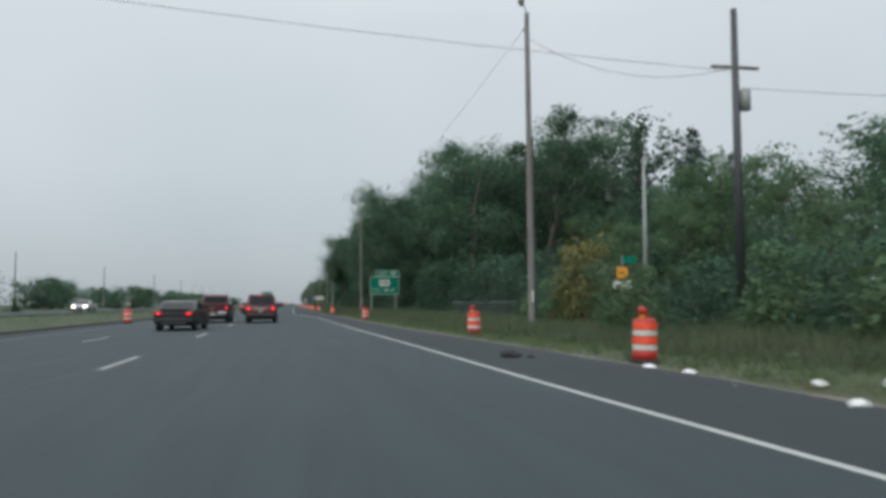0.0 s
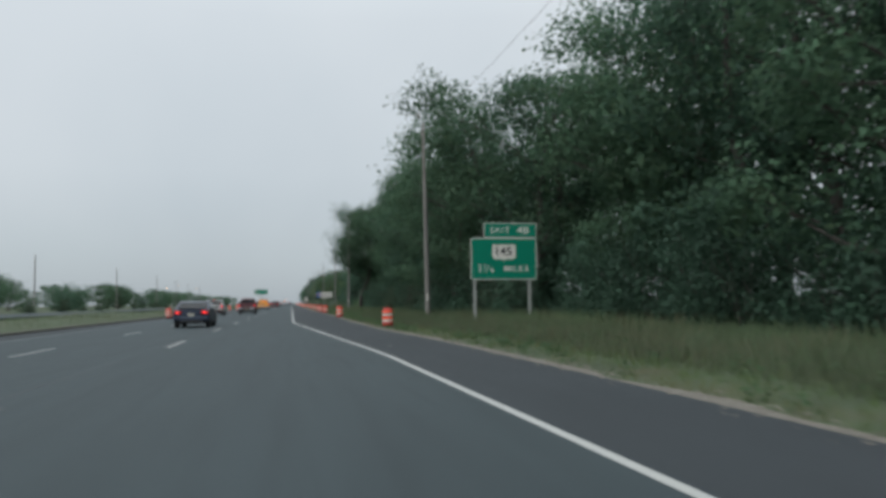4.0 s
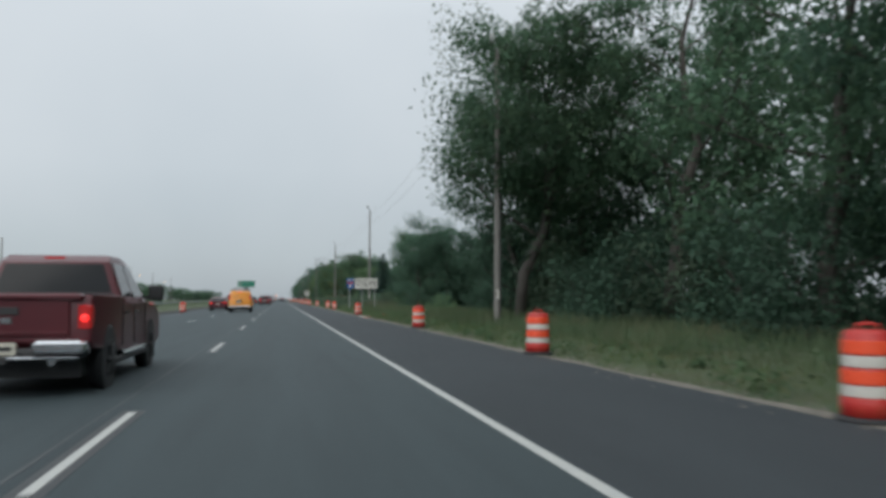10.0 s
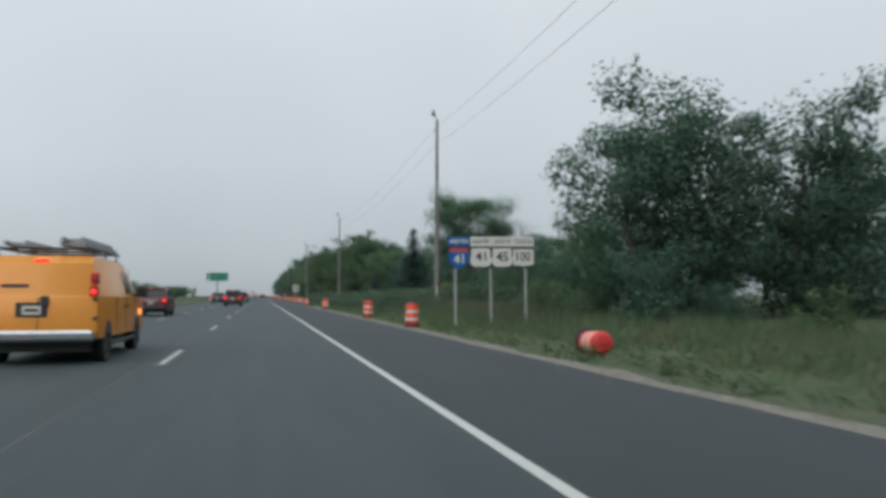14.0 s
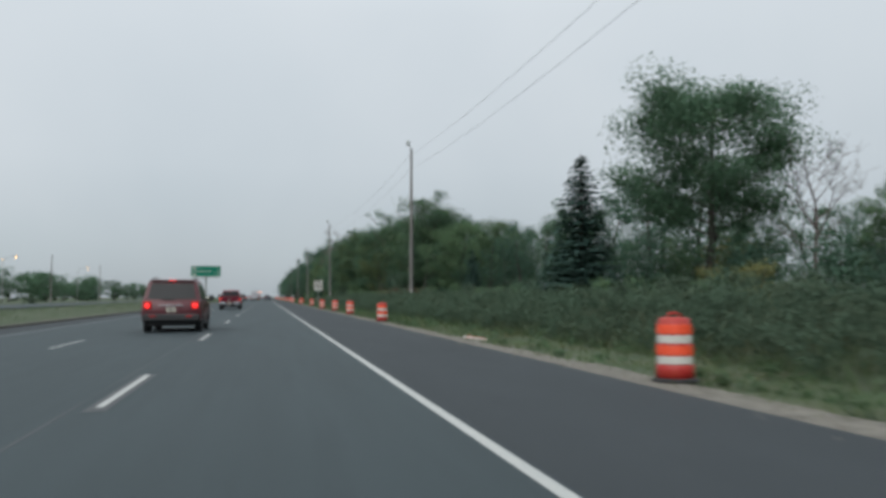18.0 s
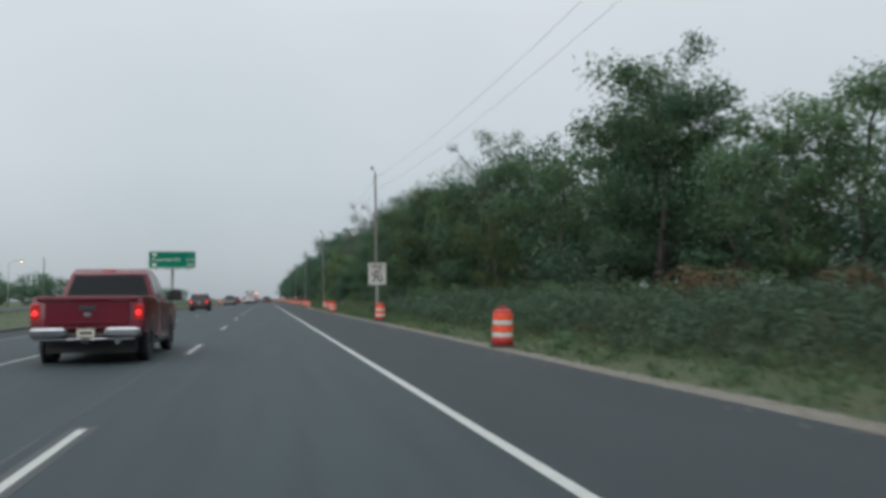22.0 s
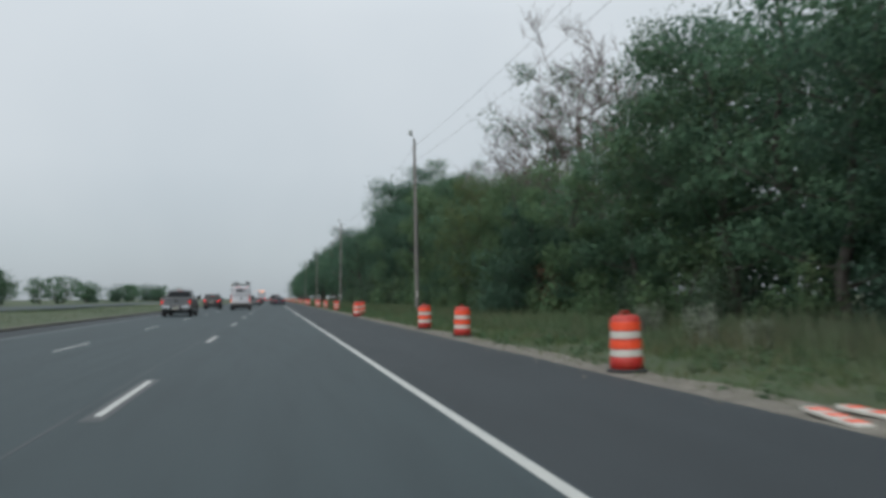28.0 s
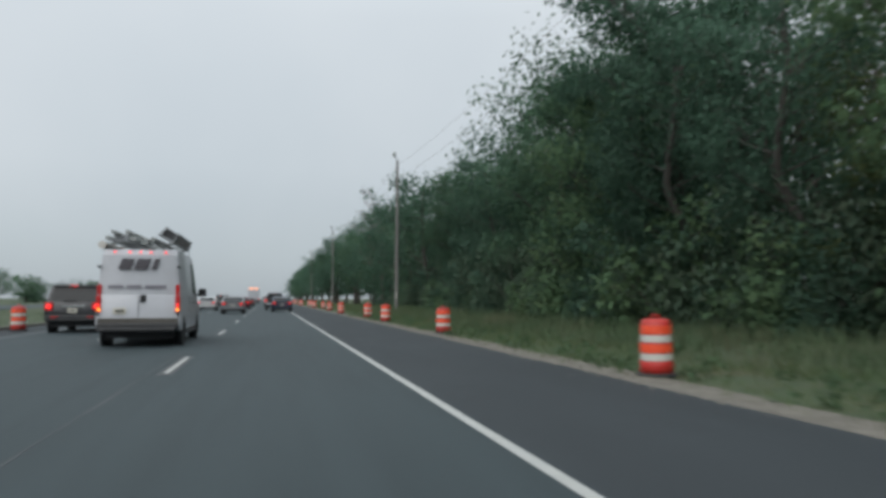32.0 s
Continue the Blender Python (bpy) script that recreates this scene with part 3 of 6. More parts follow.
def route_sign():
    s = empty("route_sign", "row of blue and white highway route shields on steel posts", "road sign")
    w = 3.55
    board = part("board", Build().box(0, w, 0, 0.02, 0, 0.86, 0.006), M["sign_black"], s)
    top = part("header", Build().box(0.92, w, 0, 0.02, 0.88, 1.26, 0.006), M["sign_white"], s, "white direction plates")
    blue = part("header_blue", Build().box(0, 0.88, 0, 0.02, 0.88, 1.26, 0.006), M["sign_blue"], s, "blue direction plate")
    text_part("lettering", "SOUTH", M["sign_white"], blue, 0.23, (0.44, -0.006, 1.07), wide=0.95)
    for i in range(3):
        text_part("lettering", "SOUTH", M["sign_black"], top, 0.22, (1.36 + 0.88 * i, -0.006, 1.07), wide=0.95, bold=0.002)
    i_sh = part("interstate_shield", shield("interstate", 0.44, 0.43, 0.86, -0.002, -0.012), M["sign_blue"], s, "blue interstate shield")
    part("crown_band", Build().box(0.07, 0.81, -0.017, -0.013, 0.66, 0.80), M["sign_red"], i_sh, "red shield crown")
    text_part("number", "41", M["sign_white"], i_sh, 0.50, (0.44, -0.018, 0.36))
    for k, txt, cx in (("us", "41", 1.34), ("us", "45", 2.22), ("state", "100", 3.10)):
        sh = part("route_shield", shield(k, cx, 0.44, 0.82, -0.002, -0.012), M["sign_white"], s, "white route shield")
        text_part("number", txt, M["sign_black"], sh, 0.52, (cx, -0.016, 0.45), wide=0.85 if len(txt) == 3 else 1.0)
    for x in (0.3, 1.75, 3.2):
        p = post(x, 3.4, s, 0.09, 0.09, y=0.07)
        p.data.transform(Matrix.Translation((0, 0, -2.2)))
    s.matrix_world = pose(8.98, 236.2, 2.32, 0, -0.5, -3)
    return s


route_sign()


def speed_sign():
    s = empty("speed_limit_sign", "white speed limit sign with black lettering on a single post", "road sign")
    w, hh = 1.26, 1.56
    plate = part("plate", rounded_plate(-w / 2, w / 2, 0, hh, 0.09, 0.02, 0.0), M["sign_white"], s)
    for b in (Build().box(-w / 2 + 0.05, w / 2 - 0.05, -0.004, -0.001, hh - 0.07, hh - 0.045), Build().box(-w / 2 + 0.05, w / 2 - 0.05, -0.004, -0.001, 0.045, 0.07), Build().box(-w / 2 + 0.05, -w / 2 + 0.075, -0.004, -0.001, 0.07, hh - 0.07), Build().box(w / 2 - 0.075, w / 2 - 0.05, -0.004, -0.001, 0.07, hh - 0.07)):
        part("border", b, M["sign_black"], plate)
    text_part("lettering", "SPEED", M["sign_black"], plate, 0.36, (0, -0.006, 1.27), wide=0.92)
    text_part("lettering", "LIMIT", M["sign_black"], plate, 0.36, (0, -0.006, 0.90), wide=0.95)
    text_part("number", "70", M["sign_black"], plate, 0.72, (0, -0.006, 0.42), wide=1.15, bold=0.014)
    p = post(0, 3.4, s, 0.10, 0.10, y=0.08)
    p.data.transform(Matrix.Translation((0, 0, -2.0)))
    s.matrix_world = pose(9.4, 388.9, 2.13, 0, -0.6, -2)
    return s


speed_sign()


def guide_sign():
    s = empty("guide_sign", "large green distance guide sign on one tall steel post", "road sign")
    w, hh = 6.3, 2.35
    panel = part("panel", rounded_plate(-w / 2, w / 2, 0, hh, 0.16, 0.04, 0.0), M["sign_white"], s)
    part("panel_face", rounded_plate(-w / 2 + 0.05, w / 2 - 0.05, 0.05, hh - 0.05, 0.13, 0.0, -0.01), M["sign_green"], panel)
    for z in (1.88, 0.45):
        part("shield", shield("state", -w / 2 + 0.75, z, 0.56, -0.01, -0.016), M["sign_white"], s, "white route shield")
    text_part("lettering", "Good Hope Rd", M["sign_white"], panel, 0.58, (-0.9, -0.015, 1.16), wide=1.05)
    for txt, z in (("1", 1.88), ("2 1/4", 1.16), ("2 3/4", 0.45)):
        text_part("number", txt, M["sign_white"], panel, 0.50, (2.4, -0.015, z))
    part("post", Build().lathe([(0.22, -6.6), (0.20, -3.0), (0.18, 0.4), (0.17, 2.0)], 14, (0, 0.28, 0)), M["steel"], s, "grey tubular steel post", True)
    part("crossbeam", Build().box(-w / 2 + 0.3, w / 2 - 0.3, 0.04, 0.12, 0.45, 0.60), M["steel"], s)
    part("crossbeam", Build().box(-w / 2 + 0.3, w / 2 - 0.3, 0.04, 0.12, 1.75, 1.90), M["steel"], s)
    walkway = part("walkway", Build().box(-w / 2 - 0.5, w / 2 - 0.3, -0.55, 0.1, -0.16, -0.10), M["steel"], s, "narrow lamp bracket rail")
    for i in range(4):
        part("sign_lamp", Build().box(-2.3 + 1.4 * i, -1.9 + 1.4 * i, -0.75, -0.5, -0.24, -0.12, 0.03), M["darksteel"], walkway, "dark sign floodlight")
    s.matrix_world = pose(-11.05, 451.0, 5.68, 0, 0, 2)
    return s


guide_sign()


# ---- trees, shrubs and grass ----
rng = np.random.default_rng(7)


def leaf_mesh(name, mat, centers, radii, per, size, flat=0.8, seed=1, droop=0.0):
    """A crown of many small leaf sprays, gathered in clumps and turned outwards."""
    g = np.random.default_rng(seed)
    c = np.repeat(np.asarray(centers, float), per, axis=0)
    rad = np.repeat(np.asarray(radii, float), per)
    n = len(c)
    d = g.normal(size=(n, 3))
    d /= np.linalg.norm(d, axis=1)[:, None]
    lump = 1 + 0.25 * np.sin(d[:, 0] * 5 + c[:, 2] * 3) * np.cos(d[:, 1] * 4 + c[:, 0] * 2)
    rr = rad * lump * g.uniform(0.30, 1.05, n) ** 0.6
    p = c + d * rr[:, None] * np.array([1, 1, flat])
    nrm = d * 0.7 + np.array([0, 0, 0.5]) + g.normal(size=(n, 3)) * 0.45
    nrm /= np.linalg.norm(nrm, axis=1)[:, None]
    a = np.cross(nrm, g.normal(size=(n, 3)))
    a /= np.linalg.norm(a, axis=1)[:, None] + 1e-9
    b = np.cross(nrm, a)
    s = size * g.uniform(0.6, 1.3, n)[:, None]
    v = np.empty((n, 3, 3))
    v[:, 0] = p - a * s
    v[:, 1] = p + b * s * 0.75 + a * s * g.uniform(-0.3, 0.6, (n, 1))
    v[:, 2] = p + a * s * 0.9 - b * s * g.uniform(0.1, 0.7, (n, 1))
    mid = np.asarray(centers, float).mean(0)
    far = p - mid
    far /= np.linalg.norm(far, axis=1)[:, None] + 1e-6
    soft = d * 0.95 + far * 0.45 + np.array([0, 0, 0.40]) + g.normal(size=(n, 3)) * 0.12
    soft /= np.linalg.norm(soft, axis=1)[:, None]
    turned = np.einsum("ij,ij->i", np.cross(v[:, 1] - v[:, 0], v[:, 2] - v[:, 0]), soft) < 0
    v[turned] = v[turned][:, ::-1]
    me = polys(name, mat, v.reshape(-1, 3), 3)
    me.polygons.foreach_set("use_smooth", [True] * n)
    me.normals_split_custom_set(np.repeat(soft, 3, axis=0).tolist())
    return me


def polys(name, mat, v, k):
    me = bpy.data.meshes.new(name)
    n = len(v) // k
    me.vertices.add(len(v)); me.vertices.foreach_set("co", v.astype(np.float32).ravel())
    me.loops.add(len(v)); me.loops.foreach_set("vertex_index", np.arange(len(v), dtype=np.int32))
    me.polygons.add(n)
    me.polygons.foreach_set("loop_start", np.arange(0, len(v), k, dtype=np.int32))
    me.polygons.foreach_set("loop_total", np.full(n, k, dtype=np.int32))
    me.materials.append(mat)
    me.update(calc_edges=True)
    return me


def skeleton_of(h, spread, seed, base=0.3, limbs=9, sub=4, rise=0.55, lean=0.0):
    """Trunk line, limb lines and the tips that carry leaves."""
    g = np.random.default_rng(seed)
    trunk, x, y = [], 0.0, 0.0
    for i in range(7):
        u = i / 6
        trunk.append((x, y, h * 0.93 * u - 0.3 * (i == 0)))
        x += g.normal() * 0.03 * h + lean * h * 0.1; y += g.normal() * 0.03 * h
    lines, tips = [], []
    for k in range(limbs):
        u = base + (0.95 - base) * (k + g.uniform(0, 0.8)) / limbs
        j = min(5, int(u * 6)); w = u * 6 - j
        p0 = np.array(trunk[j]) * (1 - w) + np.array(trunk[j + 1]) * w
        ang = k * 2.4 + g.uniform(-0.5, 0.5)
        reach = spread * (1.05 - 0.65 * abs(u - 0.5)) * g.uniform(0.65, 1.1)
        up = rise * reach * g.uniform(0.6, 1.3)
        d = np.array([math.cos(ang), math.sin(ang), 0])
        p1 = p0 + d * reach * 0.5 + np.array([0, 0, up * 0.35])
        p2 = p0 + d * reach + np.array([0, 0, up])
        lines.append(([p0, p1, p2], [0.0055 * h * (1.1 - u) + 0.025, 0.0035 * h * (1.1 - u) + 0.016, 0.010]))
        tips.append((p2, reach))
        tips.append((p0 * 0.55 + p2 * 0.45, reach))
        for q in range(sub):
            f = g.uniform(0.35, 0.95)
            s0 = p0 * (1 - f) + p2 * f
            a2 = ang + g.choice([-1, 1]) * g.uniform(0.4, 1.2)
            ln = reach * g.uniform(0.3, 0.55)
            s1 = s0 + np.array([math.cos(a2) * ln, math.sin(a2) * ln, ln * g.uniform(0.1, 0.9)])
            lines.append(([s0, (s0 + s1) / 2 + np.array([0, 0, 0.06 * ln]), s1], [0.035, 0.022, 0.008]))
            tips.append((s1, reach))
    for k in range(3):
        a = 2.1 * k + seed
        tips.append((np.array(trunk[-1]) + np.array([0.24 * spread * math.cos(a), 0.24 * spread * math.sin(a), h * (0.03 - 0.035 * k)]), spread))
    return trunk, lines, tips


def tree(name, label, mat, h, spread, seed, base=0.3, limbs=9, sub=4, per=75, leaf=0.24, clump=0.30, rise=0.55, bark="bark", bare=0.0):
    t = empty(name, label, "tree", "roadside trees")
    trunk, lines, tips = skeleton_of(h, spread, seed, base, limbs, sub, rise)
    r0 = 0.016 * h + 0.05 if bare == 0 else 0.010 * h + 0.05
    part("trunk", Build().tube(trunk, [r0 * (1.15 - 0.16 * i) for i in range(7)], 9), M[bark], t, smooth=True)
    lb = Build()
    for pts, rad in lines:
        if per > 80 or bare > 0 or rad[0] > 0.036:
            lb.tube(pts, rad, 5 if per > 80 or bare > 0 else 4)
    part("branchwork", lb, M[bark], t)
    if bare < 1:
        g = np.random.default_rng(seed + 5)
        keep = [k for k in tips if g.uniform() > bare]
        if bare == 0:
            for u in (base + 0.08, 0.38, 0.52, 0.66):
                j = min(5, int(u * 6)); w = u * 6 - j
                heart = np.array(trunk[j]) * (1 - w) + np.array(trunk[j + 1]) * w
                keep.append((heart + g.normal(size=3) * 0.05 * h, spread * (1.25 - abs(u - 0.5))))
        cr = new("crown", leaf_mesh("crown", mat, [k[0] for k in keep], [clump * k[1] * g.uniform(0.7, 1.35) for k in keep], per, leaf, 0.75, seed))
        cr.parent = t
    else:
        tw = Build()
        g = np.random.default_rng(seed + 9)
        for p, reach in tips:
            for q in range(5):
                e = p + np.array([g.normal() * 0.5, g.normal() * 0.5, g.uniform(0.1, 1.2)]) * reach * 0.32
                s = p + g.normal(size=3) * 0.12
                tw.tube([s, (s + e) / 2 + g.normal(size=3) * 0.06, e], [0.016, 0.010, 0.004], 4)
        part("twig_mass", tw, M[bark], t)["kind"] = "stuff"
    return t


def spruce(h, seed):
    t = empty("spruce_tree", "tall dark blue-green spruce with drooping tiered boughs", "tree", "roadside trees")
    part("trunk", Build().tube([(0, 0, -0.3), (0, 0, h * 0.5), (0, 0, h * 0.98)], [0.17, 0.1, 0.02], 8), M["bark"], t)
    g = np.random.default_rng(seed)
    vs = []
    tiers = int(h * 3.2)
    for k in range(tiers):
        u = k / tiers
        z0 = h * (0.03 + 0.95 * u)
        reach = 0.225 * h * (1 - u) ** 0.74 + 0.05
        n = int(7 + 11 * (1 - u))
        for b in range(n):
            a = 2 * math.pi * (b + g.uniform(-0.3, 0.3)) / n + k * 1.1
            L = reach * g.uniform(0.84, 1.10)
            z = z0 + g.uniform(-0.12, 0.12)
            d = np.array([math.cos(a), math.sin(a), 0]); s = np.array([-d[1], d[0], 0])
            m = max(7, int(L * 22))
            for q in range(m):
                f = 0.10 + 0.92 * (q + g.uniform(0, 1)) / m
                fan = (0.08 + 0.34 * L * f * (1.2 - f)) * g.uniform(-1, 1)
                p = d * L * f + s * fan + np.array([0, 0, z - 0.30 * L * f + 0.20 * L * f * f - abs(fan) * 0.25 + g.normal() * 0.03])
                out = d * g.uniform(0.6, 1.0) + s * (fan * 1.6 + g.normal() * 0.25) + np.array([0, 0, -0.22 + g.normal() * 0.15])
                w = s * 0.105 * g.uniform(0.7, 1.4) + np.array([0, 0, g.normal() * 0.025])
                ln = 0.27 * g.uniform(0.6, 1.2)
                vs += [p - w, p + w, p + out * ln]
    cr = new("crown", polys("crown", M["needle"], np.array(vs), 3))
    cr.parent = t
    return t


def shrub(name, label, mat, h, spread, seed, per=110, leaf=0.15):
    t = empty(name, label, "shrub", "roadside shrubs")
    g = np.random.default_rng(seed)
    b, tips = Build(), []
    for k in range(9):
        a = g.uniform(0, 2 * math.pi); rr = spread * g.uniform(0.2, 0.9)
        e = np.array([math.cos(a) * rr, math.sin(a) * rr, h * g.uniform(0.35, 0.88)])
        b.tube([(0, 0, -0.2), e * np.array([0.4, 0.4, 0.55]), e], [0.035, 0.024, 0.01], 5)
        tips += [e, e * np.array([0.75, 0.75, 0.5]), e * np.array([1.0, 1.0, 0.22])]
    tips.append(np.array([0, 0, h * 0.8]))
    part("stem", b, M["bark"], t)
    cr = new("crown", leaf_mesh("crown", mat, tips, [spread * g.uniform(0.30, 0.5) for _ in tips], per, leaf, 0.85, seed))
    cr.parent = t
    return t


KINDS = {
    "a": tree("maple_tree", "tall dark green maple with a broad uneven crown", M["leaf"], 16, 5.0, 11, 0.12, 14, 3, 145, 0.156, 0.40),
    "b": tree("oak_tree", "tall dark oak with dense layered foliage", M["leaf_dark"], 17, 5.2, 23, 0.10, 14, 3, 145, 0.156, 0.39),
    "c": tree("ash_tree", "lighter green ash with an open airy crown", M["leaf_light"], 14, 4.0, 37, 0.12, 13, 4, 130, 0.142, 0.37),
    "d": tree("locust_tree", "slender tree with sparse foliage and visible limbs", M["leaf"], 18, 4.2, 41, 0.28, 12, 4, 110, 0.145, 0.31, 0.9),
    "A": tree("maple_tree", "tall dark maple deep in the wood", M["leaf"], 16, 5.4, 12, 0.12, 13, 3, 44, 0.275, 0.42),
    "B": tree("oak_tree", "tall dark oak deep in the wood", M["leaf_dark"], 17, 5.6, 24, 0.10, 13, 3, 44, 0.275, 0.42),
    "F": tree("maple_tree", "broad green tree beyond the far carriageway", M["leaf"], 10, 4.6, 14, 0.05, 10, 2, 36, 0.37, 0.50, 0.4),
    "e": tree("elm_tree", "broad low elm with dense dark foliage to the ground", M["leaf_dark"], 10.5, 4.2, 53, 0.05, 12, 2, 250, 0.13, 0.46, 0.5),
    "f": tree("dead_tree", "leafless dead tree with bare grey branches", None, 15, 4.0, 67, 0.28, 13, 6, 0, 0.2, 0.3, 1.2, "deadbark", 1.0),
    "g": tree("thin_tree", "half bare tree with thin foliage and reddish limbs", M["leaf"], 16, 4.4, 71, 0.3, 12, 5, 95, 0.11, 0.25, 1.0, "deadbark", 0.4),
    "r": tree("linden_tree", "round-crowned tree with a dense green crown", M["leaf"], 14, 4.6, 58, 0.30, 20, 4, 300, 0.125, 0.42, 0.75),
    "s": shrub("bush", "dense dark green bush at the wood edge", M["leaf_scrub"], 3.4, 2.3, 81, 88, 0.116),
    "u": shrub("bush", "dense dark bush under the trees", M["leaf_dark"], 5.0, 3.0, 83, 100, 0.130),
    "U": shrub("bush", "dense dark bush deep under the trees", M["leaf_dark"], 5.0, 3.2, 84, 84, 0.145),
    "l": shrub("bush", "light green leafy bush at the wood edge", M["leaf_light"], 3.0, 2.1, 87, 88, 0.116),
    "y": shrub("bush", "bush with yellow and orange turning leaves", M["leaf_yellow"], 4.2, 2.0, 89, 130, 0.12),
    "o": tree("maple_tree", "olive green tree with the first turning leaves", M["leaf_olive"], 13, 4.4, 47, 0.10, 13, 3, 150, 0.135, 0.42),
    "v": shrub("sumac_bush", "low reddish brown sumac bush above the scrub", M["leaf_red"], 2.4, 1.6, 93, 90, 0.09),
    "w": shrub("flowering_weed", "tall pale flowering weed at the wood edge", M["leaf_pale"], 1.6, 0.9, 91, 70, 0.05),
    "p": spruce(11.0, 5),
}
HEIGHT = {k: max(v.co.z for c in o.children for v in c.data.vertices) for k, o in KINDS.items()}
USED = set()


def plant(kind, x, y, h, turn=0.0, wide=1.0):
    s = h / HEIGHT[kind]
    m = pose(x, y, ground_z(x, y) - 0.05, 0, 0, turn) @ Matrix.Diagonal((s * wide, s * wide, s, 1))
    if kind not in USED:
        USED.add(kind)
        KINDS[kind].matrix_world = m
        return KINDS[kind]
    ob = copy_thing(KINDS[kind], pose(0, 0, 0))
    ob.matrix_basis = m
    return ob


# strips cleared to fit the camera's view of signs and fence: from y, to y, least x of trees, of shrubs
CLEAR = ((46, 78, 22.0, 20.2), (78, 103, 25.5, 21.0), (222, 235.5, 19.5, 15.5), (374, 389, 21.0, 15.0))


def row(kinds, y0, y1, step, x, dx, h, dh, wide=1.0):
    """A loose row of trees or shrubs along the road."""
    y = y0
    while y < y1:
        k = kinds[int(rng.integers(len(kinds)))]
        px, py = x + rng.uniform(-dx, dx), y + rng.uniform(-0.3, 0.3) * step
        for y_a, y_b, x_tree, x_bush in CLEAR:
            if px > 0 and y_a < py < y_b:
                px = max(px, x_bush if k in "suUly" else x_tree)
        plant(k, px, py, h + rng.uniform(-dh, dh), rng.uniform(0, 360), wide)
        y += step * rng.uniform(0.8, 1.2)


# dense wood at the start
row("aba", 76, 112, 6.5, 20.0, 1.2, 19.5, 1.0)
row("abad", 112, 184, 7.0, 20.0, 1.2, 18.8, 1.4)
row("ABAd", 72, 200, 8.0, 27.0, 2.0, 18.5, 1.8)
row("AB", 80, 205, 12, 37.0, 3.0, 20.0, 2.0)
row("usu", 60, 190, 4.2, 17.2, 0.9, 4.6, 1.0)
plant("a", 17.2, 122.0, 13.5, 20); plant("b", 16.8, 146.0, 14.5, 80); plant("r", 14.6, 187.5, 18.6, 140, 0.98); plant("a", 20.0, 193.0, 17.0, 260, 1.0); plant("b", 17.2, 195.5, 15.6, 200, 0.95); plant("e", 17.5, 199.5, 7.0, 20); plant("e", 19.5, 196.5, 11.5, 200); plant("e", 21.0, 191.0, 14.0, 80)
row("sul", -5, 60, 4.0, 18.8, 1.4, 3.4, 0.8)
row("ucA", -2, 74, 6.0, 24.5, 2.0, 6.5, 1.2)
row("AcA", 4, 74, 7.0, 30.0, 2.0, 9.0, 1.5)
row("AB", 20, 76, 7.0, 44.0, 3.0, 13.0, 1.5)
row("AB", 36, 80, 6.0, 37.0, 2.0, 12.0, 1.2)
plant("y", 17.5, 36.6, 4.7, 30, 0.9); plant("s", 18.6, 34.6, 3.4, 200); plant("l", 16.6, 38.6, 2.8, 80); plant("l", 15.8, 27.0, 2.4, 10)
plant("p", 45.0, 90.0, 22.0, 0, 1.05); plant("p", 50.2, 86.0, 21.4, 70, 1.05); plant("p", 54.0, 84.0, 18.0, 20, 1.1); plant("p", 39.0, 68.0, 14.0, 150, 1.0)
plant("r", 32.6, 76.0, 19.8, 10, 0.74)
# clump of trees by the route sign
plant("e", 17.4, 238.0, 9.8, 15, 1.05); plant("e", 20.8, 237.5, 11.6, 120); plant("e", 25.2, 236.0, 10.6, 220); plant("e", 22.4, 241.5, 10.6, 60); plant("e", 28.4, 238.0, 8.8, 300); plant("u", 16.0, 232.0, 3.4, 0)
plant("f", 25.5, 214.0, 8.5, 40); plant("e", 22.0, 211.0, 5.5, 75); plant("u", 18.5, 208.0, 4.0, 140); plant("e", 27.5, 207.0, 9.0, 5)
row("sul", 200, 250, 4.5, 18.0, 1.4, 2.0, 0.5)
row("uU", 200, 252, 3.6, 25.5, 1.8, 3.8, 0.6, 1.2)
row("AcA", 243, 345, 6.0, 38.0, 3.0, 6.5, 1.0)
row("AcA", 243, 300, 6.0, 30.0, 2.5, 6.5, 1.0)
row("AB", 205, 320, 8, 44.0, 4.0, 9.0, 1.6, 1.1)
row("UA", 215, 330, 6, 33.0, 2.5, 5.0, 0.8, 1.3)
# open stretch with low scrub, the spruce and the round tree
row("ssl", 250, 395, 3.6, 16.8, 1.4, 1.9, 0.35, 1.35)
row("sul", 255, 395, 4.2, 21.0, 1.5, 2.4, 0.5, 1.2)
plant("p", 24.4, 324.6, 11.5, 0, 1.32); plant("y", 38.0, 326.0, 5.6, 0, 1.3); plant("l", 33.5, 327.0, 4.6, 30, 1.2); plant("r", 32.6, 321.0, 17.2, 40, 1.12); plant("e", 38.0, 306.0, 9.5, 0); plant("e", 36.0, 296.0, 8.5, 80); plant("f", 39.0, 318.0, 14.0, 10); plant("y", 24.0, 303.0, 2.8, 0); plant("y", 27.5, 312.0, 2.8, 90)
plant("p", 21.5, 345.0, 5.5, 60, 1.1); plant("p", 27.5, 352.0, 7.5, 20, 1.1)
row("AU", 285, 350, 7, 42.0, 3.0, 7.5, 1.2)
row("BuB", 335, 366, 5.5, 26.0, 1.6, 6.4, 0.8)
row("cAc", 352, 374, 6.5, 24.0, 1.6, 10.4, 1.0)
row("cAc", 374, 405, 6.0, 24.5, 1.6, 14.0, 1.3)
row("ABA", 384, 430, 9, 32.0, 2.5, 14.5, 1.2)
row("BAB", 350, 390, 9, 33.0, 2.0, 10.5, 1.0)
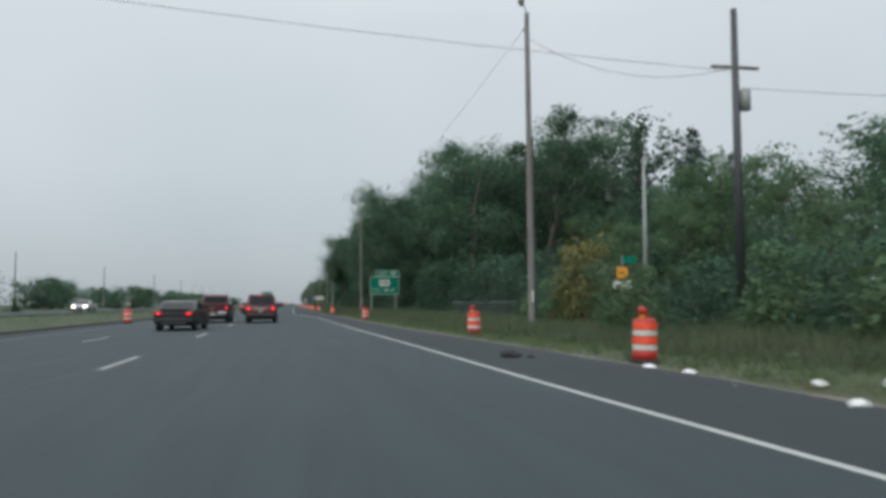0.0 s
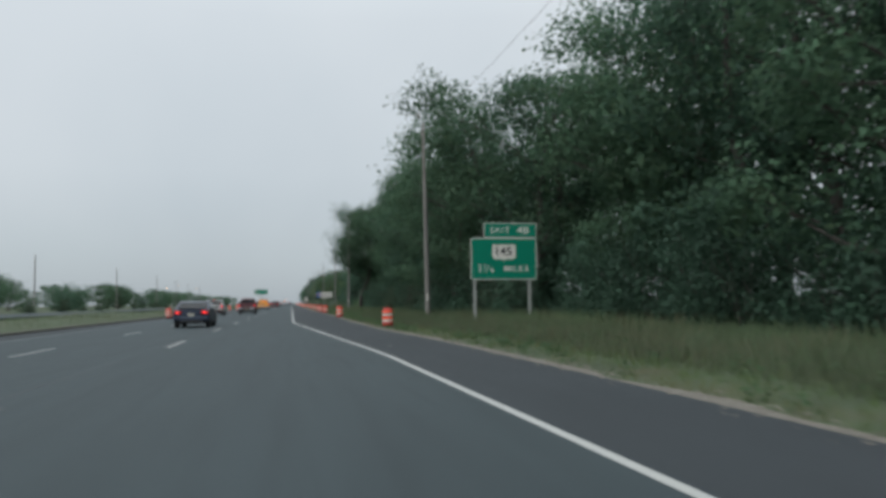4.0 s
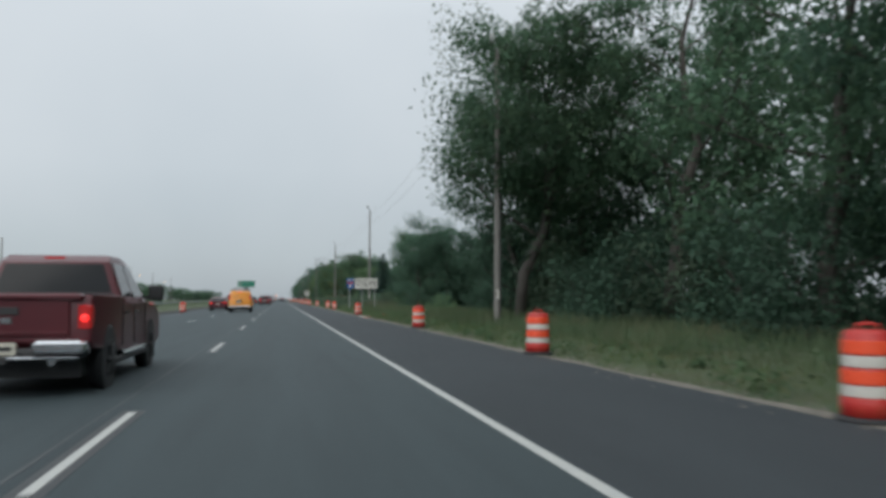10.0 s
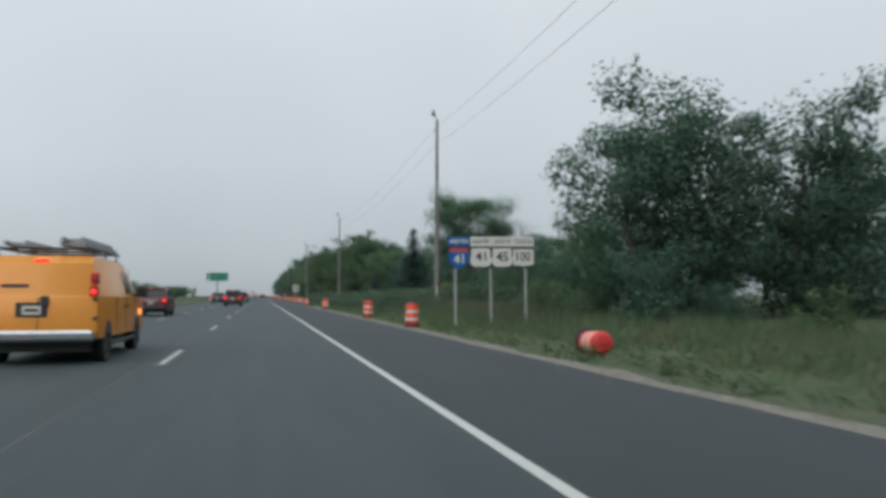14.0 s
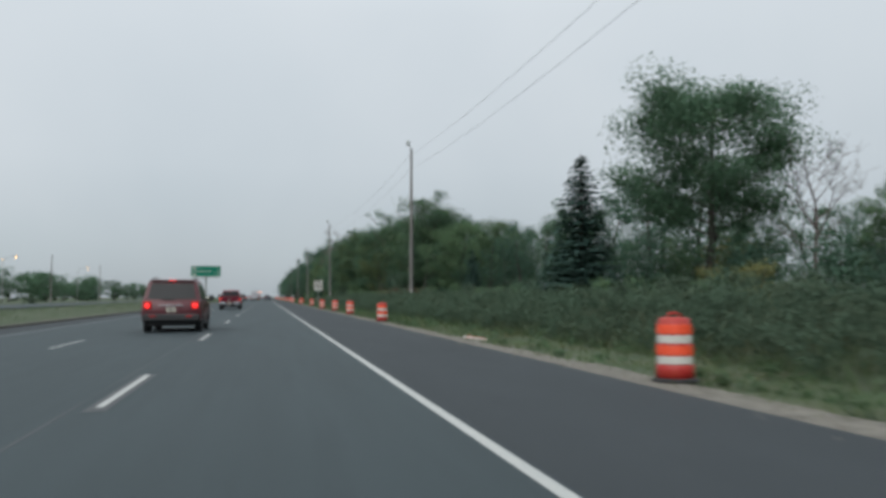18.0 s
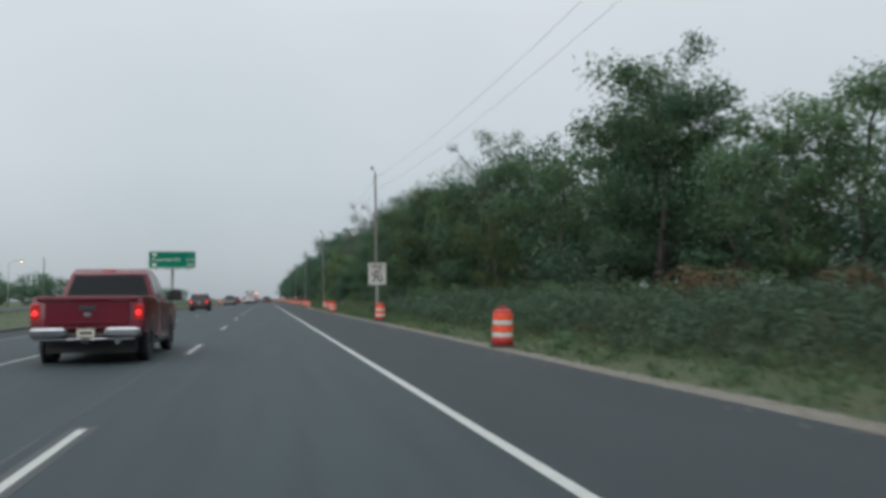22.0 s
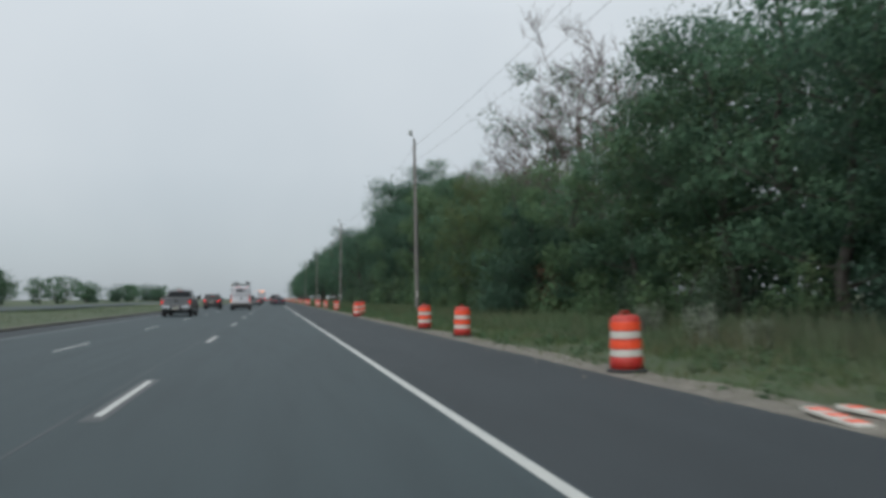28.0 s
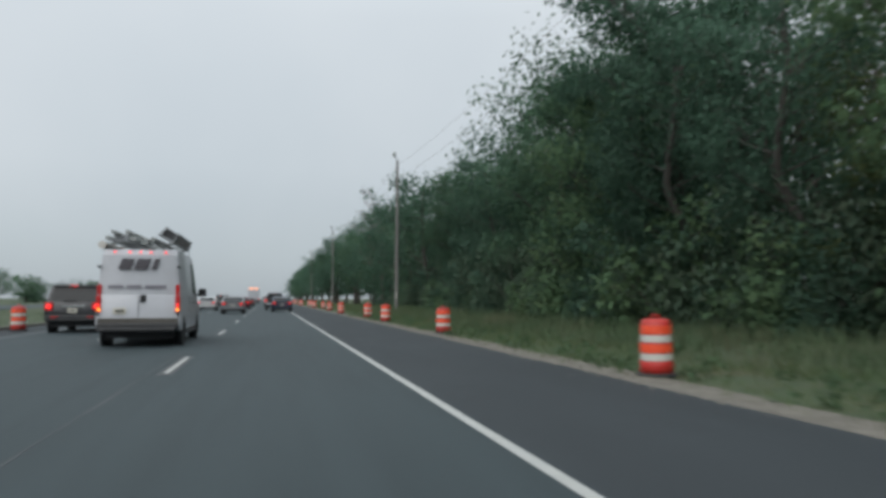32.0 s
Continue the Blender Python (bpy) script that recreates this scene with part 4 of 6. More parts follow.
plant("d", 24.0, 374.0, 15.0, 30, 0.85); plant("g", 23.0, 397.0, 15.8, 0); plant("g", 21.5, 405.0, 15.5, 90); plant("l", 8.9, 352.0, 0.55, 10, 1.2); plant("s", 9.6, 350.6, 0.5, 90, 1.3); plant("a", 22.5, 372.0, 13.5, 50)
row("AB", 335, 440, 6, 41.0, 2.5, 12.0, 1.5)
# long wood to the far end
row("cabc", 400, 446, 6.5, 20.0, 1.4, 13.2, 1.3)
row("ab", 438, 470, 6.0, 23.0, 1.0, 14.0, 1.0)
row("cab", 448, 466, 6.5, 19.5, 1.4, 12.2, 1.0)
row("cac", 466, 500, 5.5, 18.0, 0.9, 9.4, 0.9)
row("cab", 500, 532, 6.5, 19.5, 1.4, 13.0, 1.3)
row("ab", 530, 555, 6.0, 21.4, 1.0, 17.4, 1.0)
row("cab", 560, 582, 6.0, 20.0, 1.2, 13.6, 1.0)
row("AB", 580, 700, 8.0, 19.0, 1.6, 16.0, 1.5)
row("ABd", 436, 462, 8.5, 26.0, 1.8, 15.5, 1.2)
row("fg", 498, 522, 6.5, 25.5, 1.6, 17.0, 1.2)
row("ABdg", 524, 600, 8.5, 26.0, 1.8, 17.5, 1.4)
row("AB", 440, 760, 13, 35.0, 3.0, 18.0, 1.5)
row("sul", 395, 600, 3.6, 16.8, 0.7, 3.0, 0.7)
plant("f", 20.8, 471.0, 18.6, 10); plant("f", 21.4, 477.5, 19.0, 100); plant("f", 20.6, 485.0, 18.0, 200); plant("f", 21.2, 492.0, 17.2, 290); plant("g", 21.8, 481.0, 17.5, 0); plant("e", 18.0, 470.0, 6.0, 10); plant("e", 19.0, 482.0, 6.5, 90); plant("e", 16.9, 474.5, 6.8, 150, 1.1); plant("u", 16.2, 478.5, 4.6, 30, 1.1); plant("e", 18.5, 502.0, 6.5, 60); plant("g", 24.0, 484.0, 16.0, 60); plant("f", 22.8, 500.0, 16.5, 140); plant("g", 24.5, 505.0, 16.0, 200); plant("g", 24.5, 469.0, 16.0, 20)
row("sul", 512, 562, 4.5, 17.2, 0.6, 5.0, 0.8); plant("a", 20.5, 536.0, 17.8, 0); plant("f", 22.5, 526.0, 15.0, 70); plant("f", 18.0, 612.0, 18.5, 20); plant("B", 17.5, 700.0, 17.5, 0)
for x, y, h in ((17.6, 488.0, 10.2), (20.0, 419.0, 13.6), (21.0, 409.0, 13.0), (19.2, 434.0, 12.0), (19.0, 391.0, 8.5), (18.6, 515.0, 11.0), (27.0, 62.0, 8.0)):
    plant("o", x, y, h, 31 * y, 0.9)
for x, y, h in ((15.6, 356.0, 2.3), (16.4, 359.0, 2.5), (17.0, 352.5, 2.2), (17.4, 473.0, 3.6)):
    plant("v", x, y, h, 47 * y, 1.2)
for x, y, h in ((12.6, 449.5, 0.95), (13.4, 451.5, 1.1), (12.9, 453.4, 0.9), (14.0, 455.0, 1.0), (13.0, 447.6, 0.8)):
    plant("w", x, y, h, 50 * y)
row("AB", 700, 1100, 18, 19.5, 2.0, 16.5, 1.5)
row("AB", 438, 545, 7.0, 29.5, 1.5, 12.6, 1.0)
# far side of the highway
row("FFU", -20, 1000, 19, -64.0, 6.0, 8.5, 2.5, 1.2)
row("F", -20, 700, 24, -82.0, 8.0, 10.0, 2.5, 1.3)
row("s", 60, 420, 24, -36.0, 3.0, 2.6, 0.8)
row("UA", 204, 250, 4.5, 31.0, 2.0, 5.2, 0.8, 1.3)
row("su", 372, 384, 3.5, 20.0, 1.0, 4.5, 0.6)


def grass_field(name, label, mat, n, y0, y1, xa, xb, hmin, hmax, seed, lean=0.35):
    g = np.random.default_rng(seed)
    y = g.uniform(y0, y1, n)
    x = np.array([lerp(PAVED, q) for q in y]) + xa + (xb - xa) * g.uniform(0, 1, n)
    keep = np.array([noise.noise((float(a) * 0.5, float(b) * 0.35, 3.0)) for a, b in zip(x, y)]) > g.uniform(-0.75, 0.35, n)
    x, y = x[keep], y[keep]
    n = len(x)
    z = np.array([ground_z(float(a), float(b)) for a, b in zip(x, y)]) - 0.03
    hh = g.uniform(hmin, hmax, n) * (0.65 + 0.35 * np.clip((x - 8) / 5, 0, 1))
    a = g.uniform(0, 2 * math.pi, n)
    wd = 0.007 + 0.016 * hh
    dx, dy = np.cos(a) * wd, np.sin(a) * wd
    lx, ly = g.normal(0, lean, n) * hh, g.normal(0, lean, n) * hh
    v = np.empty((n, 3, 3))
    v[:, 0] = np.stack([x - dx, y - dy, z], 1)
    v[:, 1] = np.stack([x + dx, y + dy, z], 1)
    v[:, 2] = np.stack([x + lx, y + ly, z + hh], 1)
    ob = new(name, polys(name, mat, v.reshape(-1, 3), 3))
    return tagged(ob, label, "grass", kind="stuff")


grass_field("verge_grass", "short uneven green and tan grass on the verge", M["grass"], 260000, -5, 560, 0.30, 4.4, 0.08, 0.30, 3)
grass_field("tall_grass", "tall dry grass and weeds before the trees", M["weeds"], 250000, -5, 600, 2.8, 10.5, 0.25, 0.75, 4)
grass_field("dry_brush", "dense brown dry brush before the trees", M["brush"], 45000, 240, 450, 5.4, 9.4, 0.5, 1.1, 6, 0.2)
grass_field("dry_stalks", "patches of tan dry stalks on the verge", M["brush"], 50000, -5, 130, 2.0, 6.5, 0.25, 0.6, 8, 0.3)
grass_field("far_grass", "grass along the far verge", M["grass"], 20000, 560, 760, 0.4, 9.0, 0.2, 0.7, 5)


def undergrowth(strips, seed):
    """Dense dark undergrowth deep in the wood: strips of (from y, to y, x, height)."""
    g = np.random.default_rng(seed)
    c, rad = [], []
    for y0, y1, x, top in strips:
        n = int((y1 - y0) * 2.3)
        y, dx, up = g.uniform(y0, y1, n), g.normal(0, 0.9, n), g.uniform(0.12, 1.0, n)
        for a, b, u in zip(y, dx, up):
            crest = top * (0.78 + 0.35 * noise.noise((a * 0.12, x, 3.0)))
            c.append((x + b, a, ground_z(x + b, a) + u * crest - 0.6))
            rad.append(g.uniform(0.8, 1.5))
    ob = new("undergrowth", leaf_mesh("undergrowth", M["leaf_dark"], c, rad, 84, 0.21, 0.9, seed))
    return tagged(ob, "dense dark green undergrowth deep in the wood", "undergrowth", kind="stuff")


undergrowth(((0, 76, 27.0, 5.5), (10, 78, 35.0, 7.5), (60, 200, 22.5, 6.5), (60, 205, 32.0, 8.5), (338, 440, 33.0, 7.0), (400, 640, 22.0, 6.2), (395, 640, 31.0, 8.5)), 35)


def verge_weeds(n, seed):
    """Low leafy weed clumps scattered in the grass."""
    g = np.random.default_rng(seed)
    y = g.uniform(0, 560, n)
    x = np.array([lerp(PAVED, q) for q in y]) + 0.7 + 5.5 * g.uniform(0, 1, n) ** 1.3
    c = np.stack([x, y, np.array([ground_z(float(a), float(b)) for a, b in zip(x, y)]) + 0.10], 1)
    ob = new("verge_weeds", leaf_mesh("verge_weeds", M["leaf_light"], c, g.uniform(0.12, 0.42, n), 34, 0.055, 0.8, seed))
    return tagged(ob, "low leafy weed clumps in the verge grass", "weeds", kind="stuff")


def loose_stones(n, seed):
    """Loose pebbles strewn over the gravel strip."""
    g = np.random.default_rng(seed)
    y = g.uniform(-5, 560, n)
    x = np.array([lerp(PAVED, q) for q in y]) + g.normal(0.25, 0.28, n)
    s = g.uniform(0.012, 0.04, n)
    o = np.array([(1, 0, 0), (0, 1, 0), (-1, 0, 0), (0, -1, 0), (0, 0, 0.8)])
    v = np.empty((n, 4, 3, 3))
    for k in range(4):
        for j, q in enumerate((o[k], o[(k + 1) % 4], o[4])):
            v[:, k, j] = np.stack([x, y, np.full(n, -0.012)], 1) + q * s[:, None] * g.uniform(0.8, 1.25, (n, 1))
    return tagged(new("loose_stones", polys("loose_stones", M["stone"], v.reshape(-1, 3), 3)), "small loose stones strewn along the gravel edge", "stones", kind="stuff")


def scrub_band(n, seed):
    """A waist-high thicket of fine-leaved scrub between the verge grass and the trees."""
    g = np.random.default_rng(seed)
    y = g.uniform(258, 398, n)
    back = g.uniform(0, 1, n)
    x = 9.7 + 5.2 * back + 0.7 * np.array([noise.noise((0.0, float(q) * 0.16, 9.0)) for q in y])
    top = np.array([1.15 + 0.40 * noise.noise((float(a) * 0.3, float(b) * 0.22, 1.0)) for a, b in zip(x, y)]) * (0.55 + 0.6 * np.clip(back * 3, 0, 1)) * np.clip((y - 256) / 8, 0.3, 1)
    z = np.array([ground_z(float(a), float(b)) for a, b in zip(x, y)]) + top * g.uniform(0.1, 1.0, n) ** 0.6
    ob = new("scrub_band", leaf_mesh("scrub_band", M["leaf_scrub"], np.stack([x, y, z], 1), g.uniform(0.16, 0.40, n), 46, 0.056, 0.9, seed))
    return tagged(ob, "dense waist-high olive green scrub along the verge", "scrub", kind="stuff")


scrub_band(4200, 33)
verge_weeds(2600, 31)
loose_stones(9000, 32)



# ---- median, far carriageway and what stands there ----
tagged(part("median_shoulder", ribbon(lambda y: -8.4, lambda y: LEFT_EDGE, Y_START, Y_END, 20, -0.30, -0.004), M["shoulder"]), "dark asphalt shoulder beside the median", "road shoulder", kind="structure")
# dark soil and grass edge, built as a low slab
tagged(part("median_kerb", ribbon(lambda y: -8.65, lambda y: -8.4, Y_START, Y_END, 10, -0.3, 0.11, 0.03, 8.0), M["soil_grime"]), "low dark soil and grass edge along the median", "kerb", kind="structure")
tagged(part("far_road", ribbon(lambda y: -31.0, lambda y: -20.0, Y_START, Y_END, 20, -0.2, 0.32), M["asphalt"]), "asphalt carriageway of the opposite direction", "road", kind="structure")
grass_field("median_grass", "rough grass on the median", M["weeds"], 40000, 0, 560, -27.0, -16.5, 0.2, 0.6, 12)


def light_pole(x, y, h, arm, label):
    p = empty("street_lamp", label, "street lamp", "far street lamps")
    part("shaft", Build().lathe([(0.13, -0.3), (0.11, h * 0.5), (0.07, h)], 10), M["steel"], p, smooth=True)
    part("arm", Build().tube([(0, 0, h - 0.3), (arm * 0.5, 0, h + 0.35), (arm, 0, h + 0.45)], 0.04, 6), M["steel"], p)
    part("lamp_head", Build().box(min(arm, arm * 1.3), max(arm, arm * 1.3), -0.14, 0.14, h + 0.36, h + 0.52, 0.04), M["darksteel"], p)
    p.matrix_world = pose(x, y, ground_z(x, y))
    return p


light_pole(21.5, 38.2, 8.6, 2.4, "grey street lamp with a curved arm at a side road")
for i in range(9):
    utility_pole(-46.0 - 3 * math.sin(i), 40.0 + 62.0 * i, 11.5, 0.5 * math.sin(i * 3), False, "plain wooden utility pole beyond the far carriageway")
dark = empty("steel_pole", "dark steel pole with a crossarm beside the side road", "utility pole")
part("shaft", Build().lathe([(0.20, -0.4), (0.17, 7.0), (0.13, 13.6)], 12), M["darksteel"], dark, smooth=True)
part("crossarm", Build().box(-1.1, 1.1, -0.06, 0.06, 11.0, 11.14, 0.02), M["pole"], dark)
part("transformer", Build().lathe([(0.05, 9.2), (0.22, 9.25), (0.23, 10.1), (0.05, 10.2)], 12, (0.42, 0, 0)), M["steel"], dark, smooth=True)
dark.matrix_world = pose(21.9, 30.0, 0.1)
for a, b in (((21.9, 30.0, 11.0), (-46.0, 31.0, 17.6)), ((21.9, 30.0, 10.3), (60.0, 18.0, 10.0)), ((21.9, 30.0, 11.2), (14.2, 34.4, 13.4))):
    pts = [tuple(a[k] + (b[k] - a[k]) * i / 12 - (1.0 * 4 * (i / 12) * (1 - i / 12) if k == 2 else 0) for k in range(3)) for i in range(13)]
    tagged(part("overhead_cable", Build().tube(pts, 0.011, 5), M["wire"]), "thin black overhead cable crossing the road", "cable", "overhead cables")

def lit_lamp(x, y, h):
    p = light_pole(x, y, h, 2.2, "grey street lamp with a lit amber head beyond the far carriageway")
    part("lamp_glow", Build().lathe([(0.05, 0.0), (0.16, 0.03), (0.16, 0.12), (0.05, 0.15)], 12, (2.55, 0, h + 0.20)), M["lamp_amber"], p, "lit amber lamp lens", True)


for x, y, h in ((-52.0, 452.0, 9.5), (-60.0, 470.0, 9.5), (-52.0, 520.0, 9.5)):
    lit_lamp(x, y, h)

# signs of the side road
sg = empty("side_road_sign", "amber arrow plate and white plate on a thin steel post", "road sign")
post(0, 3.2, sg, 0.06, 0.06, y=0.03)
part("arrow_plate", Build().box(-0.24, 0.24, -0.02, 0.0, 2.2, 2.68, 0.01), M["sign_yellow"], sg, "amber plate")
ar = part("arrow", Build().box(-0.15, 0.10, -0.026, -0.022, 2.41, 2.47), M["sign_black"], sg)
part("small_plate", Build().box(-0.40, 0.40, -0.02, 0.0, 1.75, 2.10, 0.01), M["sign_white"], sg, "white plate")
part("name_blade", Build().box(0.02, 0.62, -0.02, 0.0, 2.85, 3.15, 0.01), M["sign_green"], sg, "green street name blade")
sg.matrix_world = pose(17.6, 32.2, 0.1, 0, 0, -8)


# ---- litter on the verge ----
def crumple(name, label, mat, x, y, s, seed, cat="litter"):
    g = np.random.default_rng(seed)
    b = Build()
    rings = []
    for z, rr in ((0, 0.9), (0.3, 1.0), (0.62, 0.75), (0.8, 0.25)):
        rings.append([(math.cos(a) * rr * s * g.uniform(0.7, 1.2) * 1.3, math.sin(a) * rr * s * g.uniform(0.7, 1.2), z * s * g.uniform(0.75, 1.1)) for a in [2 * math.pi * i / 11 for i in range(11)]])
    ob = soft_edges(part(name, b.loft(rings), mat), 60)
    ob.matrix_world = pose(x, y, -0.012 if x < 10.4 else ground_z(x, y), 0, 0, seed * 40)
    return tagged(ob, label, cat, "roadside litter")


crumple("torn_tyre", "black scrap of torn tyre lying on the shoulder", M["rubber"], 8.6, 17.9, 0.24, 1)
crumple("torn_tyre", "small black scrap of torn tyre on the shoulder", M["rubber"], 9.0, 17.6, 0.10, 2)
for i, (x, y, s) in enumerate([(10.35, 14.3, 0.11), (10.7, 13.4, 0.10), (10.3, 8.5, 0.12), (11.3, 10.6, 0.13), (12.0, 9.8, 0.20), (11.9, 40.5, 0.06)]):
    crumple("plastic_bag", "crumpled white plastic bag in the verge grass", M["litter"], x, y, s, 3 + i)
crumple("orange_scrap", "small orange plastic scrap in the verge grass", M["orange"], 9.4, 206.5, 0.13, 21)
for x, y, a in ((7.15, 198.9, 26), (7.75, 292.6, 24), (7.3, 438.1, -6), (7.85, 438.15, 10)):
    bd = empty("fallen_panel", "flat red and white striped barricade board lying on gravel", "barricade board", "fallen boards")
    part("board", Build().box(-0.10, 0.10, -0.45, 0.45, 0, 0.05, 0.012), M["white_tape"], bd)
    for k in range(3):
        part("stripe", Build().box(-0.10, 0.10, -0.38 + 0.3 * k, -0.25 + 0.3 * k, 0.051, 0.054), M["orange_tape"], bd)
    bd.matrix_world = pose(x, y, 0.0, 3, 2, a)
for x, y, a in ((8.9, 74.0, 20), (6.6, 79.5, 8), (6.4, 43.5, 6), (7.05, 47.0, 10), (5.9, 90.0, 7)):
    m = tagged(part("old_dash", Build().box(-0.05, 0.05, -0.16, 0.16, 0.0005, 0.004), M["oldpaint"]), "worn remnant of an old painted line", "road marking", kind="structure")
    m.matrix_world = pose(x - 0.3, y, 0.0, 0, 0, a)
# low chain-link fence at the wood
fence = empty("wire_fence", "low grey chain-link fence before the dark wood", "fence")
for i in range(10):
    part("fence_post", Build().lathe([(0.03, -0.3), (0.03, 1.20), (0.01, 1.23)], 8, (0, i * 2.8, 0)), M["darksteel"], fence, "dark steel fence post", True)
part("top_rail", Build().tube([(0, 0, 1.18), (0, 12.6, 1.19), (0, 25.2, 1.18)], 0.018, 6), M["steel"], fence)
mesh_wires = Build()
for i in range(-8, 168):
    for lean in (-1, 1):
        ya, yb = 0.15 * i, 0.15 * i + lean * 1.1
        if 0 <= ya <= 25.2 and 0 <= yb <= 25.2:
            mesh_wires.tube([(0.0, ya, 0.02), (0.0, yb, 1.17)], 0.004, 3)
part("wire_mesh", mesh_wires, M["darksteel"], fence, "grey woven wire mesh")
fence.matrix_world = pose(17.4, 48.0, ground_z(17.4, 60), 0, 0, -2)


# ---- vehicles ----
def paint_mat(name, color, rough=0.32):
    return material(name, color, rough, metal=0.1, vary=0.06, scale=1.2, fine=18, bump=0.01, coat=0.15, dirt=tuple(0.8 * c + 0.012 for c in color), dirt_amount=0.35)


PAINT = {
    "red": paint_mat("dark_red_paint", (0.120, 0.006, 0.017), 0.24),
    "maroon": paint_mat("maroon_paint", (0.085, 0.012, 0.018)),
    "silver": paint_mat("silver_paint", (0.46, 0.48, 0.49)),
    "white": paint_mat("white_paint", (0.46, 0.47, 0.50)),
    "orange": paint_mat("orange_yellow_paint", (0.62, 0.235, 0.02)),
    "black": paint_mat("black_paint", (0.018, 0.019, 0.022)),
    "navy": paint_mat("dark_blue_paint", (0.018, 0.030, 0.055)),
    "grey": paint_mat("grey_paint", (0.14, 0.15, 0.16)),
}
GLASS = material("tinted_glass", (0.012, 0.014, 0.016), 0.10, vary=0.1, bump=0, spec=0.3)
TRIM = material("black_plastic_trim", (0.028, 0.029, 0.031), 0.6, vary=0.2, scale=5)
CHROME = material("chrome", (0.62, 0.63, 0.65), 0.16, metal=1.0, vary=0.08, bump=0.02)
ALLOY = material("alloy_wheel", (0.38, 0.39, 0.40), 0.35, metal=0.8, vary=0.15, scale=6)
RED_LAMP = material("lit_tail_lamp", (0.6, 0.02, 0.02), 0.3, bump=0, emit=1.7, emit_color=(1.0, 0.030, 0.026))
DIM_LAMP = material("dim_tail_lamp", (0.30, 0.012, 0.014), 0.25, bump=0, emit=0.12, emit_color=(1.0, 0.04, 0.03))
AMBER = material("amber_lamp", (0.8, 0.25, 0.03), 0.3, bump=0, emit=2.5, emit_color=(1.0, 0.28, 0.05))
HEAD = material("lit_headlamp", (0.9, 0.88, 0.8), 0.2, bump=0, emit=9.0, emit_color=(1.0, 0.90, 0.72))
PLATE = material("pale_plate", (0.55, 0.53, 0.45), 0.5, vary=0.1, scale=8)
# lighter grey for the van's lower lettering bars
GREY_VINYL = material("grey_vinyl", (0.20, 0.19, 0.22), 0.5, vary=0.1)
LETTER = material("dark_vinyl", (0.05, 0.045, 0.055), 0.5, vary=0.1)


def slab(profile, hw, edge=0.045):
    """A side profile (y, z) given width by hw(z), with rounded long edges."""
    cy = sum(p[0] for p in profile) / len(profile)
    cz = sum(p[1] for p in profile) / len(profile)
    rings = []
    for s, k in ((-1.0, 1.0), (-0.985, 0.35), (-0.94, 0.0), (0.94, 0.0), (0.985, 0.35), (1.0, 1.0)):
        ring = []
        for y, z in profile:
            d = math.hypot(y - cy, z - cz)
            e = edge * k / d
            ring.append((s * hw(z), y + (cy - y) * e, z + (cz - z) * e))
        rings.append(ring)
    return Build().loft(rings)


def quad_part(name, pts, mat, parent, thick=0.012, label=""):
    """A thin plate over four or more corner points."""
    v = [Vector(p) for p in pts]
    nrm = (v[1] - v[0]).cross(v[-1] - v[0]).normalized()
    return part(name, Build().loft([[tuple(p - nrm * thick) for p in v], [tuple(p + nrm * 0.006) for p in v]]), mat, parent, label)


def wheel(parent, x, y, r, width=0.24, rim=ALLOY):
    w = part("wheel", Build().disc_x((x, y, r), r, width, 24), M["rubber"], parent, "black tyre", True)
    soft_edges(w, 40)
    side = 1 if x > 0 else -1
    xo = x + side * (width / 2 + 0.004)
    part("rim", Build().disc_x((xo - side * 0.02, y, r), r * 0.66, 0.05, 20), rim, w, "grey alloy rim")
    b = Build()
    for k in range(6):
        a = 2 * math.pi * k / 6
        b.tube([(xo + side * 0.012, y + 0.10 * r * math.cos(a), r + 0.10 * r * math.sin(a)), (xo + side * 0.012, y + 0.60 * r * math.cos(a), r + 0.60 * r * math.sin(a))], [0.05 * r + 0.01, 0.07 * r + 0.01], 5)
    part("spoke", b, TRIM, w)
    return w


